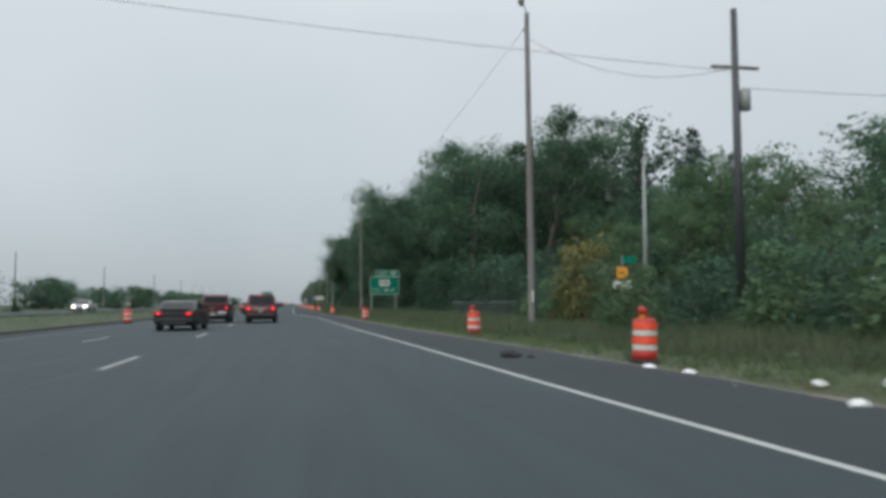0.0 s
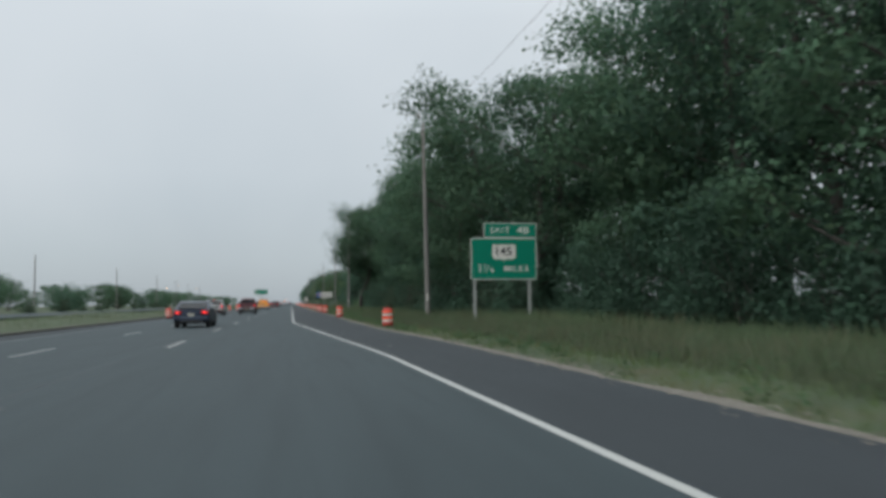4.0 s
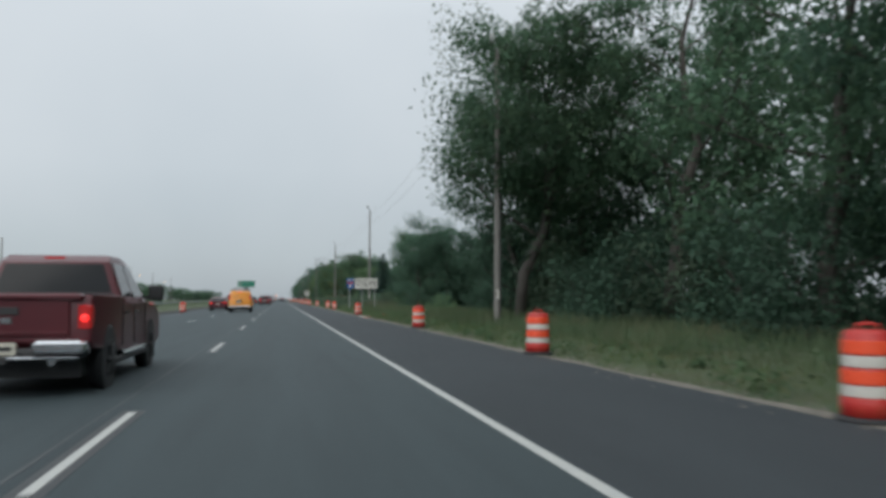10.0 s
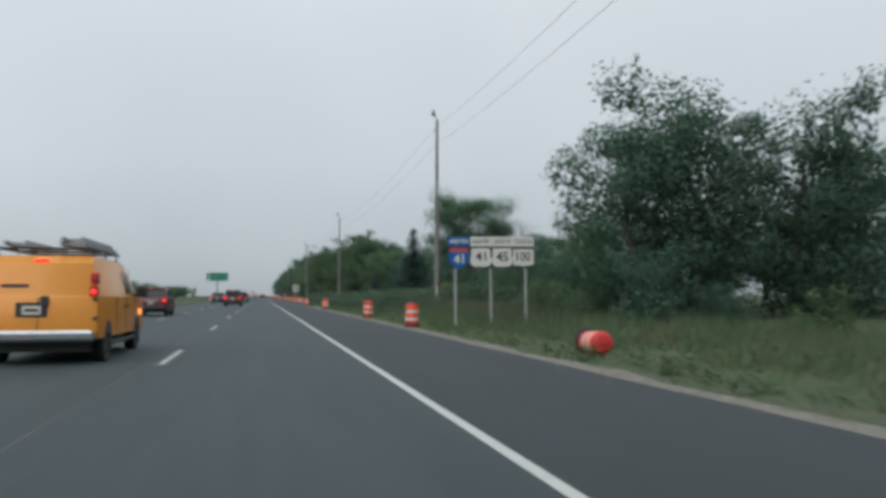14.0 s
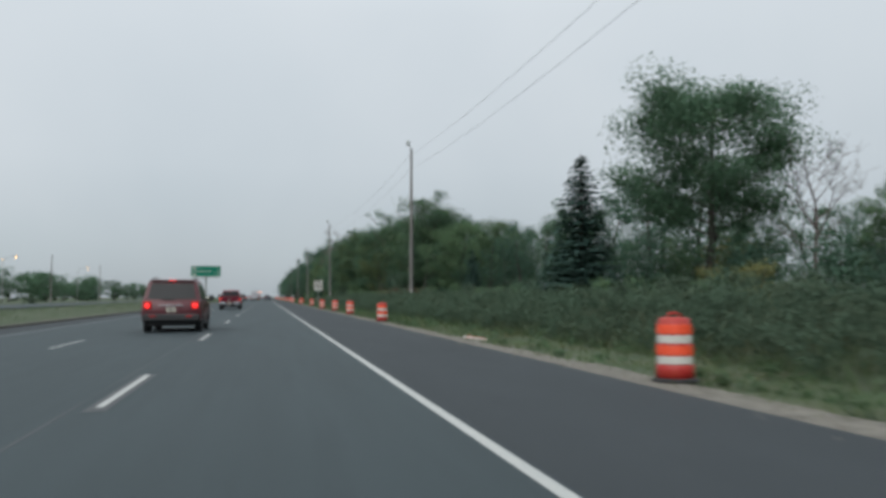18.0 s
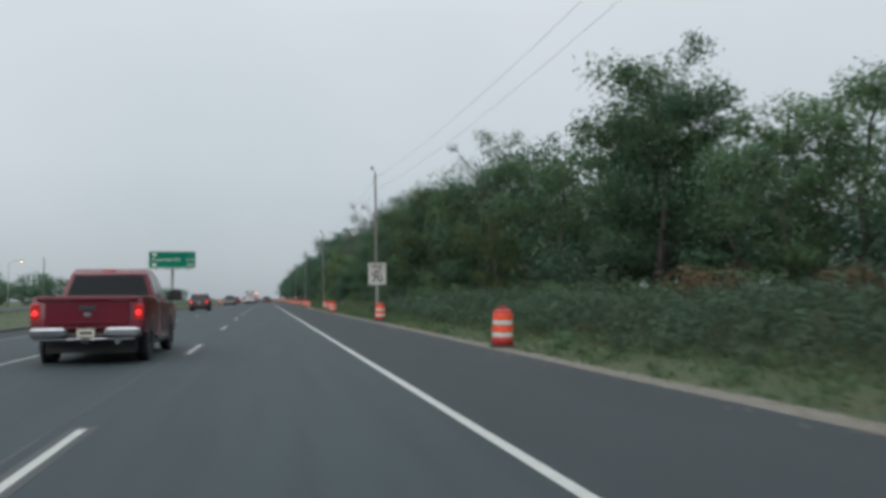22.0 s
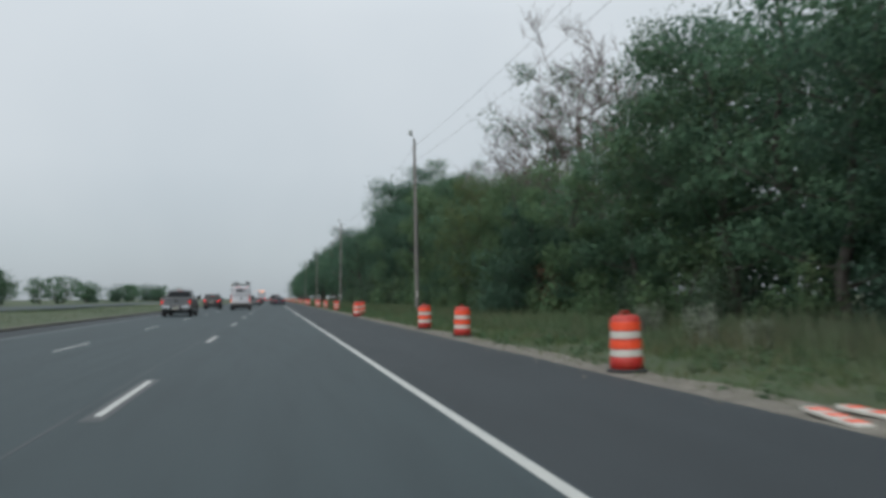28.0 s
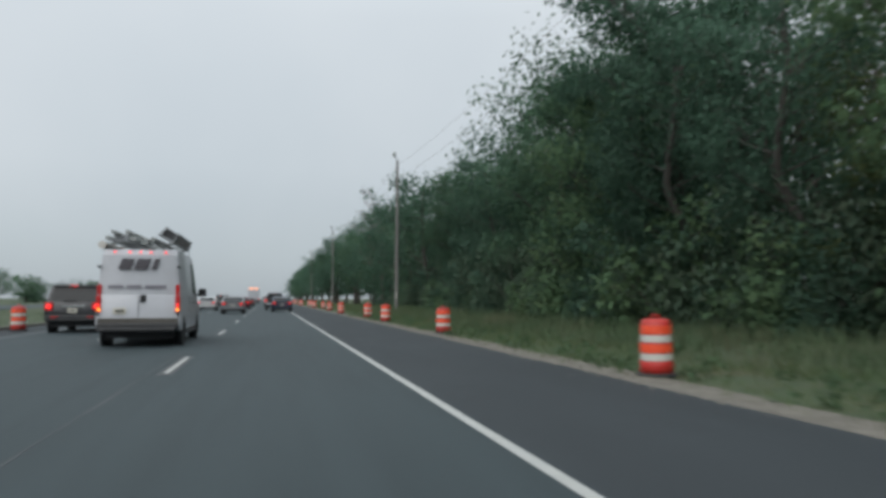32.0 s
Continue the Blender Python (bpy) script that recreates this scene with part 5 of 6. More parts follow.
def vehicle(name, label, cat, paint, W, lower, upper, belt, axles, r, tumble=0.2, rear_win=None, side_wins=(), lamps=(), bumper=None, plate=None, trim_low=True, mirrors=None, extra=None, at=(0, 0, 0)):
    v = empty(name, label, cat, "traffic")
    body = part("body", slab(lower, lambda z: W / 2 - 0.05 * max(0, 0.55 - z) - 0.03 * max(0, z - belt + 0.25)), paint, v)
    soft_edges(body, 30)
    hw = lambda z: W / 2 - 0.012 - tumble * max(0, z - belt)
    if upper:
        cab = part("cabin", slab(upper, hw, 0.06), paint, v)
        soft_edges(cab, 30)
    if rear_win:
        (y0, z0), (y1, z1), inset = rear_win
        a, b = hw(z0) - inset, hw(z1) - inset
        part_glass = quad_part("rear_window", [(-a, y0, z0), (a, y0, z0), (b, y1, z1), (-b, y1, z1)], GLASS, v, 0.012, "dark rear window")
    for pts in side_wins:
        for s in (-1, 1):
            p = [(s * (hw(z) + 0.001), y, z) for y, z in pts]
            quad_part("side_window", p if s > 0 else list(reversed(p)), GLASS, v, 0.012, "dark side window")
    for y in axles:
        for s in (-1, 1):
            # black disc stands in for the shaded wheel well; no opening is cut
            part("wheel_arch", Build().disc_x((s * (W / 2 - 0.045), y, r * 1.02), r * 1.17, 0.10, 24), TRIM, v, "black disc for the shaded wheel arch")
            wheel(v, s * (W / 2 - 0.125), y, r)
    for x0, x1, z0, z1, y, mat in lamps:
        for s in (-1, 1):
            a, b = sorted((s * x0, s * x1))
            tl = part("tail_lamp", Build().box(a, b, y - 0.03, y + 0.10, z0, z1, 0.02), DIM_LAMP, v, "red tail lamp")
            if mat is RED_LAMP:
                cx, rr = (a + b) / 2, min(b - a, z1 - z0) * 0.31
                cz = z0 + (z1 - z0) * 0.45
                part("lit_bulb", Build().loft([[(cx + rr * q * math.cos(0.5236 * i) * (1.5 if b - a > 0.3 else 1), y + yy, cz + rr * q * math.sin(0.5236 * i)) for i in range(12)] for yy, q in ((-0.028, 1.0), (-0.040, 0.9), (-0.046, 0.5))]), RED_LAMP, tl, "lit red lamp", True)
    if bumper:
        y, z0, z1, mat = bumper
        part("rear_bumper", Build().box(-W / 2 + 0.03, W / 2 - 0.03, y - 0.09, y + 0.18, z0, z1, 0.05), mat, v, "rear bumper")
    if plate:
        y, z, x = plate
        pl = part("number_plate", Build().box(x - 0.155, x + 0.155, y - 0.016, y, z - 0.078, z + 0.078, 0.006), PLATE, v, "pale number plate")
        part("plate_bar", Build().box(x - 0.11, x + 0.11, y - 0.020, y - 0.017, z - 0.025, z + 0.03), TRIM, pl)
    if trim_low:
        y0, y1 = axles[0] + r * 1.1, axles[-1] - r * 1.1
        for s in (-1, 1):
            part("sill", Build().box(min(s * (W / 2 - 0.06), s * (W / 2 + 0.005)), max(s * (W / 2 - 0.06), s * (W / 2 + 0.005)), y0, y1, r * 0.72, r * 0.95, 0.02), TRIM, v)
    if mirrors:
        y, z, sz = mirrors
        for s in (-1, 1):
            mm = part("side_mirror", Build().box(min(s * (W / 2 + 0.06), s * (W / 2 + 0.06 + sz)), max(s * (W / 2 + 0.06), s * (W / 2 + 0.06 + sz)), y - 0.05, y + 0.08, z, z + sz * 1.05, 0.03), TRIM, v, "black wing mirror")
            part("mirror_arm", Build().box(min(s * (W / 2 - 0.05), s * (W / 2 + 0.09)), max(s * (W / 2 - 0.05), s * (W / 2 + 0.09)), y - 0.02, y + 0.04, z + 0.02, z + 0.08), TRIM, mm)
    part("underbody", Build().box(-W / 2 + 0.2, W / 2 - 0.2, lower[0][0] + 0.25, max(p[0] for p in lower) - 0.3, 0.22, 0.5), TRIM, v, "dark underbody")
    if extra:
        extra(v, W, hw)
    v.matrix_world = pose(*at)
    return v


def seam(v, W, ys, z0, z1):
    for y in ys:
        for s in (-1, 1):
            part("door_seam", Build().box(min(s * (W / 2 - 0.02), s * (W / 2 + 0.004)), max(s * (W / 2 - 0.02), s * (W / 2 + 0.004)), y - 0.006, y + 0.006, z0, z1), TRIM, v)


def handles(v, W, ys, z):
    for y in ys:
        for s in (-1, 1):
            part("door_handle", Build().box(min(s * (W / 2 - 0.03), s * (W / 2 + 0.035)), max(s * (W / 2 - 0.03), s * (W / 2 + 0.035)), y - 0.10, y + 0.10, z, z + 0.035, 0.012), TRIM, v)


def suv(name, label, paint, at, H=1.74, W=1.9, L=4.75, lit=True, box=1.0):
    lower = [(0.06, 0.42), (0.0, 0.62), (0.03, 0.98), (0.10, 1.08), (3.35, 1.08), (4.35, 0.98), (L - 0.08, 0.80), (L, 0.55), (L - 0.05, 0.36)]
    upper = [(0.12, 1.06), (0.34, H - 0.12), (0.50, H - 0.02), (1.2, H), (2.35, H - 0.03), (2.75, H - 0.14), (3.45, 1.06)]
    k = RED_LAMP if lit else DIM_LAMP

    def more(v, W, hw):
        seam(v, W, (1.35, 2.3, 3.25), 0.45, 1.06)
        handles(v, W, (1.55, 2.5), 0.90)
        part("spoiler", Build().box(-hw(H) + 0.06, hw(H) - 0.06, 0.26, 0.52, H - 0.08, H - 0.03, 0.02), paint, v)
        part("wiper", Build().box(-0.35, 0.10, 0.10, 0.13, 1.14, 1.17), TRIM, v)
        part("third_lamp", Build().box(-0.12, 0.12, 0.245, 0.27, H - 0.07, H - 0.05), k, v, "red brake lamp")
        part("reflector", Build().box(-0.72, -0.50, -0.075, -0.05, 0.56, 0.60), DIM_LAMP, v)
        part("reflector", Build().box(0.50, 0.72, -0.075, -0.05, 0.56, 0.60), DIM_LAMP, v)
        part("trim_strip", Build().box(-0.42, 0.42, -0.012, 0.02, 0.93, 0.97, 0.01), CHROME, v, "chrome strip")
        for s in (-1, 1):
            part("roof_rail", Build().tube([(s * (hw(H) - 0.10), 0.7, H - 0.02), (s * (hw(H) - 0.10), 0.8, H + 0.05), (s * (hw(H) - 0.10), 2.2, H + 0.05), (s * (hw(H) - 0.10), 2.35, H - 0.03)], 0.018, 6), TRIM, v)

    return vehicle(name, label, "car", paint, W, lower, upper, 1.06, (0.88, 3.75), 0.36, 0.22, ((0.155, 1.16), (0.325, H - 0.16), 0.13),
                   ([(0.42, 1.14), (1.28, 1.14), (1.25, H - 0.14), (0.55, H - 0.16)], [(1.36, 1.14), (2.25, 1.14), (2.15, H - 0.13), (1.33, H - 0.13)], [(2.33, 1.14), (3.18, 1.14), (2.70, H - 0.19), (2.23, H - 0.14)]),
                   ((0.66, 0.93, 0.82, 1.10, -0.005, k),), (0.03, 0.40, 0.66, TRIM), (-0.008, 0.80, 0.0), True, (3.05, 1.10, 0.2), more, at)


def sedan(name, label, paint, at, lit=True, coupe=False, H=1.44, W=1.86, front=False):
    L = 4.75
    lower = [(0.08, 0.38), (0.0, 0.60), (0.04, 0.92), (0.14, 0.99), (1.0, 1.00), (3.3, 0.98), (4.3, 0.86), (L - 0.04, 0.66), (L, 0.45), (L - 0.08, 0.30)]
    upper = [(0.62, 0.97), (1.30, H - 0.10), (1.65, H - 0.01), (2.2, H), (2.7, H - 0.06), (3.5, 0.96)]
    k = RED_LAMP if lit else DIM_LAMP

    def more(v, W, hw):
        seam(v, W, (1.5, 2.55, 3.4), 0.40, 0.96)
        handles(v, W, (1.75, 2.75), 0.80)
        part("boot_seam", Build().box(-0.70, 0.70, -0.004, 0.02, 0.64, 0.65), TRIM, v)
        part("boot_lip", Build().box(-0.66, 0.66, 0.04, 0.18, 0.985, 1.02, 0.015), paint, v)
        part("diffuser", Build().box(-0.55, 0.55, -0.06, 0.1, 0.30, 0.42, 0.03), TRIM, v)
        for s in (-1, 1):
            part("exhaust", Build().tube([(s * 0.5, -0.05, 0.34), (s * 0.5, 0.25, 0.34)], 0.04, 10), CHROME, v)
            if front:
                part("headlamp", Build().box(min(s * 0.52, s * 0.86), max(s * 0.52, s * 0.86), L - 0.12, L + 0.015, 0.62, 0.76, 0.03), HEAD, v, "lit headlamp")
        if front:
            part("windscreen", Build().loft([[(-0.66, 2.80, H - 0.09), (0.66, 2.80, H - 0.09), (0.74, 3.48, 1.0), (-0.74, 3.48, 1.0)], [(-0.66, 2.815, H - 0.07), (0.66, 2.815, H - 0.07), (0.74, 3.50, 1.015), (-0.74, 3.50, 1.015)]]), GLASS, v)
            part("grille", Build().box(-0.42, 0.42, L - 0.05, L + 0.012, 0.42, 0.66, 0.02), TRIM, v)

    return vehicle(name, label, "car", paint, W, lower, upper, 0.97, (0.92, 3.72), 0.33, 0.30, ((0.70, 1.03), (1.27, H - 0.11), 0.13),
                   ([(1.12, 1.02), (1.98, 1.02), (1.98, H - 0.10), (1.52, H - 0.11)], [(2.05, 1.02), (3.10, 1.02), (2.66, H - 0.14), (2.05, H - 0.10)]),
                   ((0.50, 0.88, 0.74, 0.90, 0.0, k),), (0.03, 0.36, 0.60, paint), (-0.008, 0.70 if not coupe else 0.50, 0.0), True, (3.0, 1.0, 0.17), more, at)


def pickup(name, label, paint, at, lit=True, H=1.93, W=2.02):
    L = 5.8
    lower = [(0.10, 0.62), (0.02, 0.70), (0.03, 1.22), (0.08, 1.30), (1.95, 1.30), (2.05, 1.18), (4.2, 1.20), (5.5, 1.10), (L, 0.85), (L, 0.50), (5.5, 0.42), (2.1, 0.45)]
    upper = [(2.02, 1.16), (2.14, H - 0.12), (2.35, H - 0.01), (3.2, H), (3.55, H - 0.08), (4.35, 1.18)]
    k = RED_LAMP if lit else DIM_LAMP

    def more(v, W, hw):
        seam(v, W, (2.06, 3.05, 4.1), 0.55, 1.16)
        handles(v, W, (2.3, 3.25), 1.02)
        part("tonneau", Build().box(-W / 2 + 0.10, W / 2 - 0.10, 0.12, 1.98, 1.30, 1.325, 0.01), TRIM, v, "black bed cover")
        part("tailgate", Build().box(-W / 2 + 0.26, W / 2 - 0.26, -0.008, 0.05, 0.76, 1.24, 0.02), paint, v)
        part("tailgate_handle", Build().box(-0.15, 0.15, -0.022, 0.0, 1.04, 1.14, 0.015), TRIM, v)
        for s in (-1, 1):
            part("bumper_end", Build().box(min(s * 0.32, s * 0.98), max(s * 0.32, s * 0.98), -0.16, 0.10, 0.56, 0.72, 0.04), CHROME, v, "chrome bumper end")
        part("tailgate_lip", Build().box(-W / 2 + 0.10, W / 2 - 0.10, -0.045, 0.10, 1.225, 1.315, 0.03), paint, v)
        part("tailgate_crease", Build().box(-W / 2 + 0.30, W / 2 - 0.30, -0.016, 0.02, 0.80, 0.83, 0.008), paint, v)
        part("bumper_strip", Build().box(-W / 2 + 0.12, W / 2 - 0.12, -0.15, 0.0, 0.485, 0.52, 0.012), CHROME, v, "chrome lower bumper strip")
        part("hitch", Build().box(-0.08, 0.08, -0.18, 0.2, 0.42, 0.52, 0.02), TRIM, v)
        part("third_lamp", Build().box(-0.14, 0.14, 2.10, 2.14, H - 0.08, H - 0.04), DIM_LAMP, v, "red brake lamp")
        part("badge", Build().box(-0.07, 0.07, -0.020, -0.006, 0.93, 1.01, 0.01), CHROME, v)
        part("step_bar", Build().tube([(W / 2 - 0.02, 2.1, 0.42), (W / 2 - 0.02, 4.0, 0.42)], 0.045, 8), CHROME, v)
        part("exhaust", Build().tube([(0.55, -0.02, 0.45), (0.55, 0.4, 0.45)], 0.05, 10), CHROME, v)

    return vehicle(name, label, "pickup truck", paint, W, lower, upper, 1.16, (1.15, 4.75), 0.41, 0.33, ((2.055, 1.34), (2.135, H - 0.15), 0.10),
                   ([(2.22, 1.28), (3.0, 1.28), (3.0, H - 0.13), (2.30, H - 0.14)], [(3.08, 1.28), (4.05, 1.28), (3.56, H - 0.16), (3.08, H - 0.13)]),
                   ((W / 2 - 0.17, W / 2 - 0.005, 0.86, 1.17, 0.03, k),), (0.02, 0.50, 0.62, TRIM), (-0.10, 0.62, 0.0), True, (4.0, 1.22, 0.26), more, at)


def van(name, label, paint, at, high=False, lit=True, extra=None):
    H, W, L = (2.52, 2.05, 5.9) if high else (1.99, 2.02, 5.6)
    if high:
        lower = [(0.08, 0.42), (0.0, 0.55), (0.02, 1.28), (0.04, 1.32), (4.5, 1.32), (5.4, 1.12), (L, 0.85), (L, 0.5), (L - 0.1, 0.38)]
        upper = [(0.04, 1.30), (0.10, H - 0.16), (0.22, H - 0.02), (1.0, H), (3.9, H - 0.03), (4.25, H - 0.22), (5.05, 1.30)]
        belt, win = 1.30, None
    else:
        lower = [(0.08, 0.46), (0.0, 0.60), (0.02, 1.20), (0.04, 1.24), (4.2, 1.22), (5.3, 1.08), (L, 0.90), (L, 0.52), (L - 0.1, 0.42)]
        upper = [(0.04, 1.20), (0.16, H - 0.16), (0.34, H - 0.02), (1.2, H), (3.3, H - 0.03), (3.7, H - 0.14), (4.5, 1.20)]
        belt, win = 1.20, None
    k = RED_LAMP if lit else DIM_LAMP
    y_door = 3.5 if high else 3.0
    wins = [[(y_door + 0.1, belt + 0.08), (y_door + 1.02, belt + 0.08), (y_door + 0.62, H - 0.24), (y_door + 0.1, H - 0.22)]]

    def more(v, W, hw):
        seam(v, W, (y_door, y_door - 1.15, y_door + 1.2), 0.55, belt)
        handles(v, W, (y_door + 0.22, y_door - 0.2), belt - 0.2)
        part("rear_door_seam", Build().box(-0.006, 0.006, -0.006, 0.06, 0.62, belt), TRIM, v)
        part("rear_door_handle", Build().box(0.04, 0.18, -0.03, 0.03, belt - 0.16, belt + 0.04, 0.02), TRIM, v)
        for s in (-1, 1):
            for z in (0.8, belt - 0.05, H - 0.5):
                part("hinge", Build().box(min(s * (W / 2 - 0.10), s * (W / 2 - 0.02)), max(s * (W / 2 - 0.10), s * (W / 2 - 0.02)), -0.02, 0.1, z, z + 0.06, 0.01), TRIM, v)
        extra(v, W, hw, H, k)

    lamps = ((W / 2 - 0.13, W / 2 - 0.015, 0.88, 1.32, 0.0, k),) if high else ((W / 2 - 0.16, W / 2 - 0.02, 1.22, 1.42, 0.03, k), (W / 2 - 0.15, W / 2 - 0.02, 1.45, 1.66, 0.07, DIM_LAMP))
    return vehicle(name, label, "van", paint, W, lower, upper, belt, (1.0, L - 1.0), 0.37, 0.085 if high else 0.2, win, wins, lamps, (0.02, 0.42, 0.62, CHROME if not high else TRIM), (-0.006, 0.98 if not high else 0.92, -0.1 if not high else -0.45), True, (y_door + 1.0, belt + 0.0, 0.24), more, at)


def ladder(parent, x, y0, y1, z, w=0.38, tilt=0.0):
    ld = part("ladder", Build().box(x - w / 2, x - w / 2 + 0.05, y0, y1, z, z + 0.08).box(x + w / 2 - 0.05, x + w / 2, y0, y1, z, z + 0.08), ALLOY, parent, "grey aluminium ladder")
    n = int((y1 - y0) / 0.3)
    for i in range(n):
        part("rung", Build().box(x - w / 2 + 0.04, x + w / 2 - 0.04, y0 + 0.15 + 0.3 * i, y0 + 0.19 + 0.3 * i, z + 0.02, z + 0.06), ALLOY, ld)
    return ld


def service_van_kit(v, W, hw, H, k):
    # plain slanted shapes stand for the trade lettering
    for x0, w in ((-0.52, 0.30), (-0.14, 0.32), (0.28, 0.12)):
        b = Build().loft([[(x0, 0.045, 1.98), (x0 + w, 0.045, 1.98), (x0 + w + 0.10, 0.075, 2.26), (x0 + 0.10, 0.075, 2.26)], [(x0, 0.02, 1.98), (x0 + w, 0.02, 1.98), (x0 + w + 0.10, 0.05, 2.26), (x0 + 0.10, 0.05, 2.26)]])
        part("lettering_bar", b, LETTER, v, "dark slanted lettering shape")
    for x0, w in ((-0.74, 0.36), (-0.30, 0.36), (0.14, 0.52)):
        part("lettering_bar", Build().box(x0, x0 + w, 0.022, 0.05, 1.50, 1.58), GREY_VINYL, v, "dark lettering bar")
    for x in (-0.62, -0.26, 0.0, 0.26, 0.62):
        part("marker_lamp", Build().box(x - 0.032, x + 0.032, 0.10, 0.2, H - 0.105, H - 0.07, 0.01), RED_LAMP, v, "small red marker lamp")
    for y in (0.7, 2.2, 3.7):
        part("rack_bar", Build().tube([(-0.85, y, H - 0.04), (-0.85, y, H + 0.16), (0.85, y, H + 0.16), (0.85, y, H - 0.04)], 0.025, 6), M["steel"], v)
    ladder(v, -0.55, 0.15, 4.3, H + 0.19, 0.42)
    ladder(v, -0.52, 0.35, 4.1, H + 0.30, 0.36)
    part("pipe", Build().tube([(-0.95, 0.2, H + 0.10), (-0.95, 4.0, H + 0.10)], 0.10, 10), M["white_tape"], v, "pale plastic pipe")
    ld = ladder(v, 0.0, 0.0, 4.0, 0.0, 0.44)
    ld.matrix_basis = pose(0.62, 0.0, H + 0.24, 0, 28, 0)
    for k2, (dz, wd) in enumerate(((0.11, 0.42), (0.22, 0.38))):
        ld2 = ladder(v, 0.0, 0.1 + 0.15 * k2, 3.9, dz, wd)
        ld2.matrix_basis = pose(0.62, 0.0, H + 0.24, 0, 28, 0)
    for s in (-1, 1):
        part("upper_lamp", Build().box(min(s * (W / 2 - 0.125), s * (W / 2 - 0.03)), max(s * (W / 2 - 0.125), s * (W / 2 - 0.03)), 0.0, 0.12, 1.33, 1.60, 0.02), DIM_LAMP, v, "slim red upper tail lamp")
        part("turn_lamp", Build().box(min(s * (W / 2 - 0.115), s * (W / 2 - 0.035)), max(s * (W / 2 - 0.115), s * (W / 2 - 0.035)), -0.036, 0.0, 0.92, 0.99, 0.01), AMBER, v, "lit amber lamp")
    for x, z, r2, y0, y1 in ((-0.80, 0.27, 0.06, 0.1, 4.2), (-0.66, 0.42, 0.05, 0.0, 3.6), (-0.36, 0.44, 0.06, 0.3, 4.0), (-0.20, 0.26, 0.07, 0.15, 4.1), (0.12, 0.24, 0.05, 0.2, 3.8), (0.30, 0.25, 0.06, 0.1, 4.0)):
        part("pipe", Build().tube([(x, y0, H + z), (x + 0.04, (y0 + y1) / 2, H + z), (x, y1, H + z)], r2, 10), M["steel"], v, "grey metal pipe")
    ld3 = part("ladder_core", Build().box(-0.16, 0.16, 0.2, 3.9, 0.03, 0.27, 0.03), TRIM, v, "dark folded ladder section")
    ld3.matrix_basis = pose(0.62, 0.0, H + 0.24, 0, 28, 0)
    part("step_bumper", Build().box(-W / 2 + 0.10, W / 2 - 0.10, -0.22, 0.0, 0.40, 0.50, 0.03), TRIM, v, "black rear step")
    part("lower_band", Build().box(-W / 2 + 0.05, W / 2 - 0.05, -0.012, 0.06, 0.50, 0.74, 0.01), M["soil_grime"], v, "grimy dark lower door band")


def work_van_kit(v, W, hw, H, k):
    part("third_lamp", Build().box(-0.12, 0.12, 0.16, 0.24, H - 0.125, H - 0.09, 0.01), RED_LAMP, v, "red brake lamp")
    # flat dark panel behind the plate, not sunk into the door
    part("plate_recess", Build().box(-0.36, 0.16, -0.004, 0.02, 0.86, 1.12), TRIM, v)
    part("lettering_bar", Build().box(-0.62, -0.18, 0.05, 0.075, 1.40, 1.45), LETTER, v, "grey lettering bar")
    for y in (0.5, 1.7, 2.9):
        part("rack_bar", Build().tube([(-0.80, y, H - 0.03), (-0.80, y, H + 0.12), (0.80, y, H + 0.12), (0.80, y, H - 0.03)], 0.025, 6), TRIM, v)
    for s in (-1, 1):
        part("rack_rail", Build().tube([(s * 0.78, 0.3, H + 0.12), (s * 0.78, 3.3, H + 0.12)], 0.03, 6), TRIM, v)
    ladder(v, 0.5, 0.2, 3.5, H + 0.16, 0.44)
    ladder(v, 0.46, 0.35, 3.3, H + 0.25, 0.38)
    ladder(v, -0.45, 0.2, 3.2, H + 0.16, 0.40)
    part("side_lamp", Build().box(W / 2 - 0.01, W / 2 + 0.012, 4.9, 5.1, 0.80, 0.92, 0.005), AMBER, v, "amber side marker")


suv("silver_suv", "silver SUV with lit red tail lamps in the outer lane", PAINT["silver"], (-4.8, 147.0, 0))
sedan("dark_sedan", "dark coupe with lit tail lamps changing lanes", PAINT["black"], (-1.9, 39.0, 0, 0, 0, -3), coupe=True)
suv("maroon_suv", "maroon SUV with wide red tail lamps", PAINT["maroon"], (1.5, 54.0, 0), 1.88, 1.98, 5.0)
pickup("black_pickup", "black pickup truck with lit tail lamps", PAINT["black"], (2.3, 586.0, 0))
van("orange_van", "orange-yellow work van with ladders on its roof rack", PAINT["orange"], (-2.12, 220.9, 0), False, True, work_van_kit)
suv("red_suv", "dark red SUV braking in the outer lane", PAINT["maroon"], (-4.75, 256.0, 0))
pickup("red_pickup", "dark red pickup truck with chrome bumper and black bed cover", PAINT["red"], (-1.6, 350.0, 0))
van("service_van", "white high-roof service van with ladders and pipes on top", PAINT["white"], (-1.60, 518.4, 0), True, True, service_van_kit)
suv("black_suv", "black SUV with lit red tail lamps beside the median", PAINT["black"], (-4.9, 419.0, 0), 1.76, 1.94)
# second build of the red pickup, at an earlier place
pickup("maroon_pickup", "red pickup built again where it stood earlier, in maroon paint", PAINT["maroon"], (-1.7, 55.0, 0))
# repeat of the blue sedan, moved left to clear the camera path
sedan("dark_blue_sedan", "dark blue sedan built again, one lane left of where it drives", PAINT["navy"], (-1.7, 101.0, 0))
# the red pickup once more, between its early and late places
pickup("dark_pickup", "red pickup built a third time, braking in the middle lane", PAINT["maroon"], (-1.8, 156.0, 0))
sedan("maroon_sedan", "maroon sedan braking beside the median", PAINT["maroon"], (-4.9, 232.0, 0))
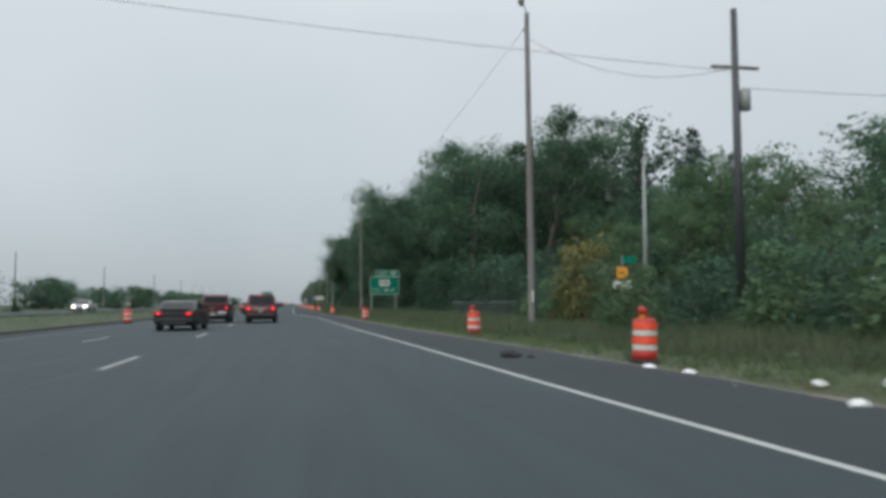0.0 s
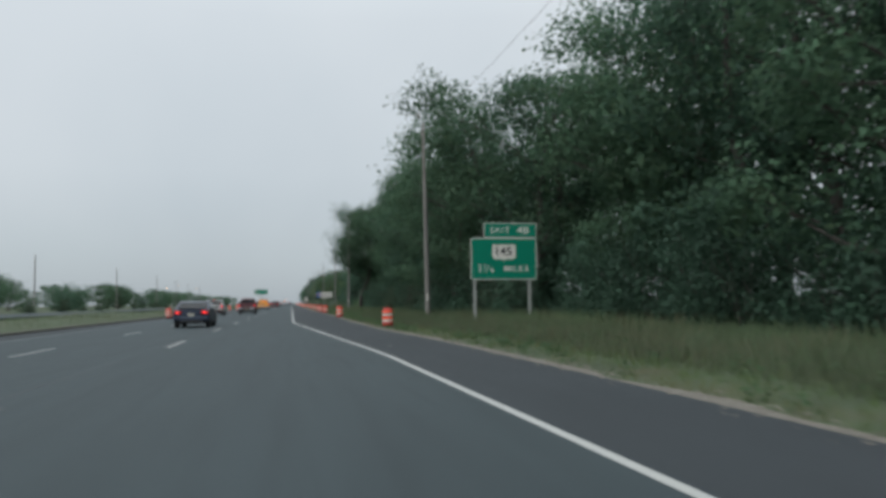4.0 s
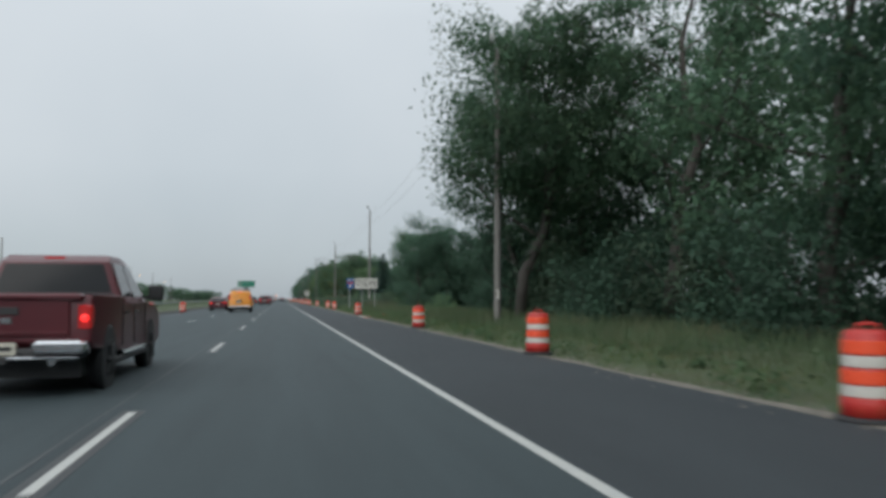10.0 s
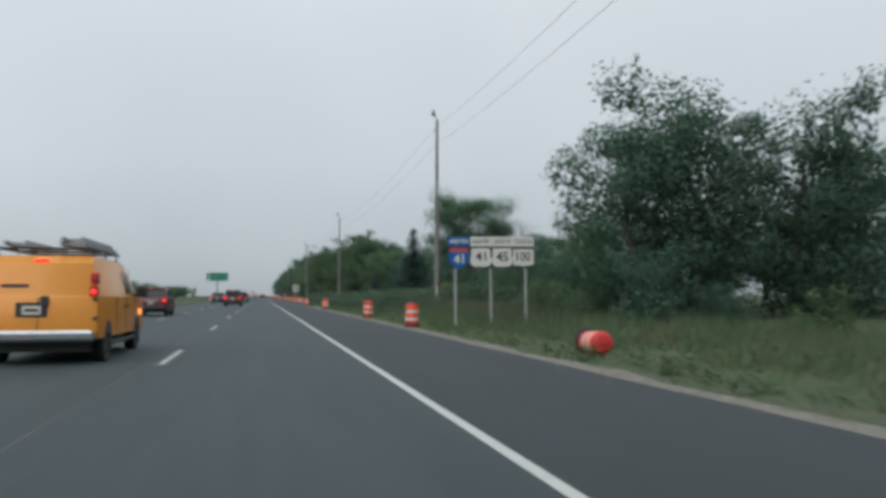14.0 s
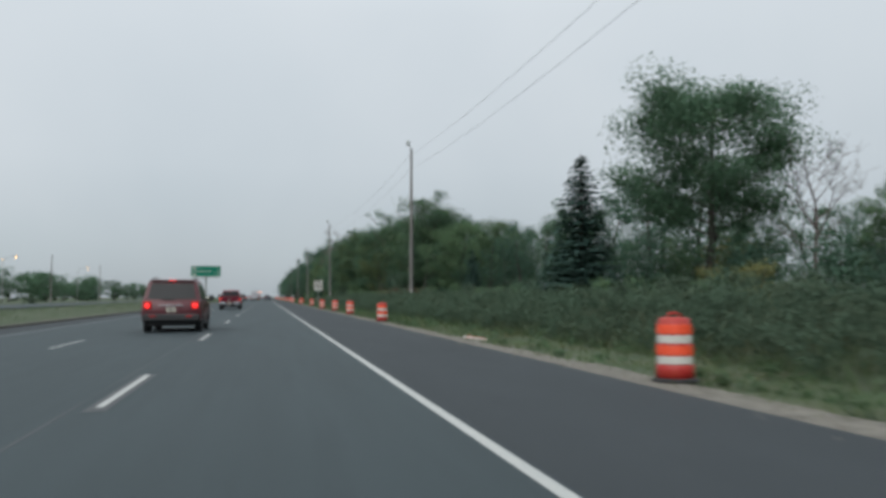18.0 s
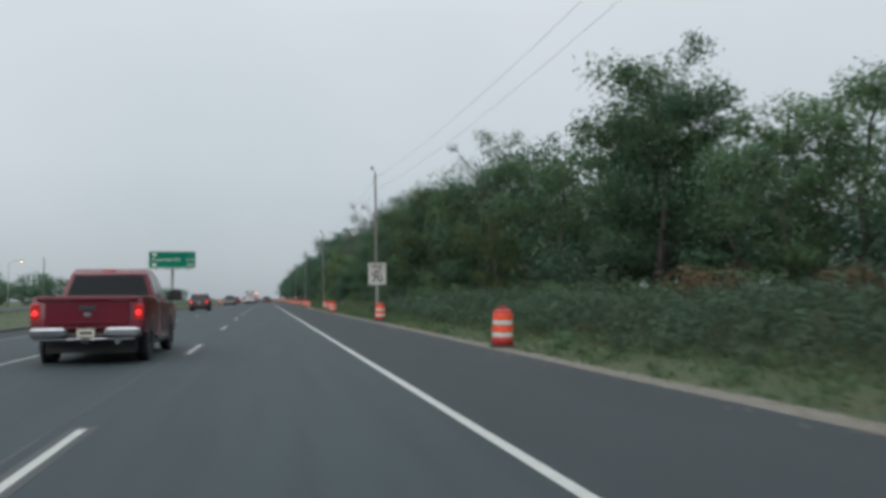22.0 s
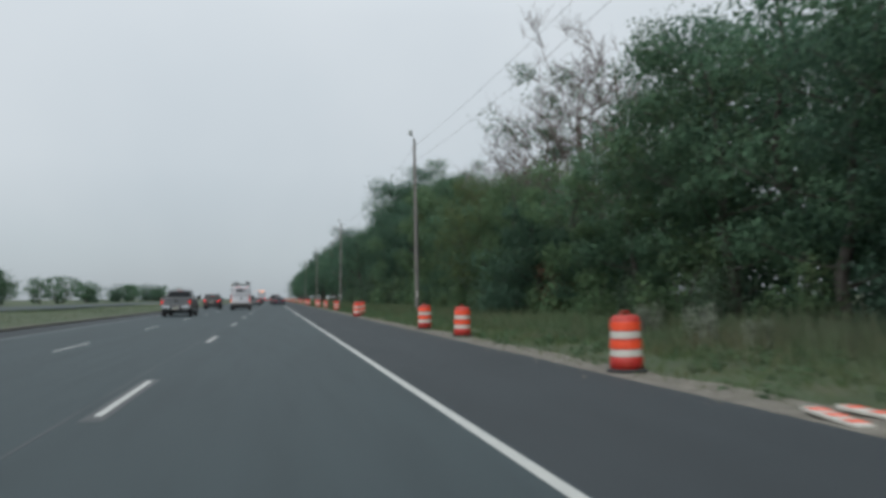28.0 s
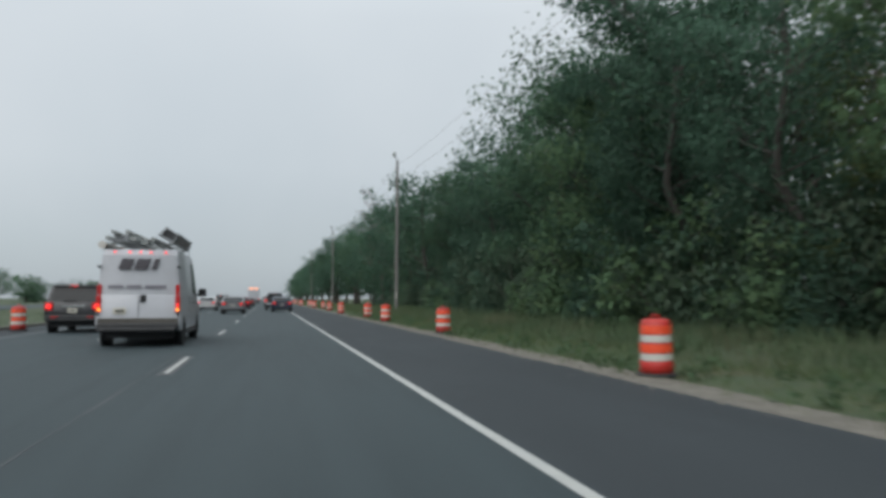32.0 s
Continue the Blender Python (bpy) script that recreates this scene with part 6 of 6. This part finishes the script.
# added SUV that takes the red pickup's place here
suv("dark_suv", "dark red SUV standing in for the red pickup", PAINT["maroon"], (-1.4, 299.4, 0), 1.88, 1.98, 5.0)
suv("navy_suv", "dark blue SUV beside the median", PAINT["navy"], (-4.9, 335.0, 0))
# second build of the black SUV, at its later place
suv("dark_grey_suv", "black SUV built again beside the median, with lit tail lamps", PAINT["black"], (-5.2, 527.5, 0))
# added pickup that fills the black SUV's place in this lane
pickup("grey_pickup", "grey pickup truck standing in for the black SUV", PAINT["grey"], (-4.8, 489.0, 0))
sedan("grey_sedan", "grey sedan braking in the queue", PAINT["grey"], (-1.2, 563.0, 0))
sedan("silver_sedan", "silver sedan braking in the queue", PAINT["silver"], (-4.5, 580.0, 0))
sedan("blue_sedan", "dark blue sedan with a lit pale plate", PAINT["navy"], (2.85, 572.0, 0))
sedan("red_sedan", "red sedan in the queue", PAINT["red"], (-1.4, 592.0, 0))
suv("grey_suv", "grey SUV in the queue", PAINT["grey"], (-4.7, 610.0, 0))
sedan("black_sedan", "black sedan in the queue", PAINT["black"], (-1.5, 622.0, 0))
suv("white_suv", "white SUV in the distant queue", PAINT["white"], (1.8, 640.0, 0))
sedan("silver_car", "silver sedan with lit headlamps on the far carriageway", PAINT["silver"], (-22.5, 262.0, 0.33, 0, 0, 180), False, front=True)
sedan("grey_car", "grey sedan with lit headlamps on the far carriageway", PAINT["grey"], (-26.0, 300.0, 0.33, 0, 0, 180), False, front=True)
sedan("white_car", "white sedan with lit headlamps on the far carriageway", PAINT["white"], (-22.5, 110.0, 0.33, 0, 0, 180), False, front=True)
sedan("dark_car", "dark sedan with lit headlamps on the far carriageway", PAINT["navy"], (-22.5, 640.0, 0.33, 0, 0, 180), False, front=True)


def work_truck(at):
    t = empty("work_truck", "white box truck with a lit amber warning bar", "truck", "traffic")
    part("cargo_box", Build().box(-1.2, 1.2, 0.0, 5.0, 0.95, 3.3, 0.06), PAINT["white"], t)
    part("cab", slab([(5.1, 0.6), (5.1, 2.4), (5.3, 2.5), (6.3, 2.45), (6.8, 1.5), (7.2, 1.3), (7.3, 0.6)], lambda z: 1.05), PAINT["white"], t)
    part("chassis", Build().box(-0.5, 0.5, 0.1, 7.0, 0.55, 0.94), TRIM, t)
    part("rear_bumper", Build().box(-1.1, 1.1, -0.08, 0.05, 0.5, 0.62, 0.02), TRIM, t)
    for y in (1.3, 6.2):
        for s in (-1, 1):
            wheel(t, s * 0.95, y, 0.46, 0.28)
    part("warning_bar", Build().box(-0.9, 0.9, 0.05, 0.25, 3.31, 3.46, 0.03), AMBER, t, "lit amber warning bar")
    for s in (-1, 1):
        part("tail_lamp", Build().box(s * 1.0 - 0.12, s * 1.0 + 0.12, -0.05, 0.0, 0.98, 1.12, 0.02), RED_LAMP, t, "lit red tail lamp")
    t.matrix_world = pose(*at)
    return t


work_truck((-1.6, 676.0, 0))
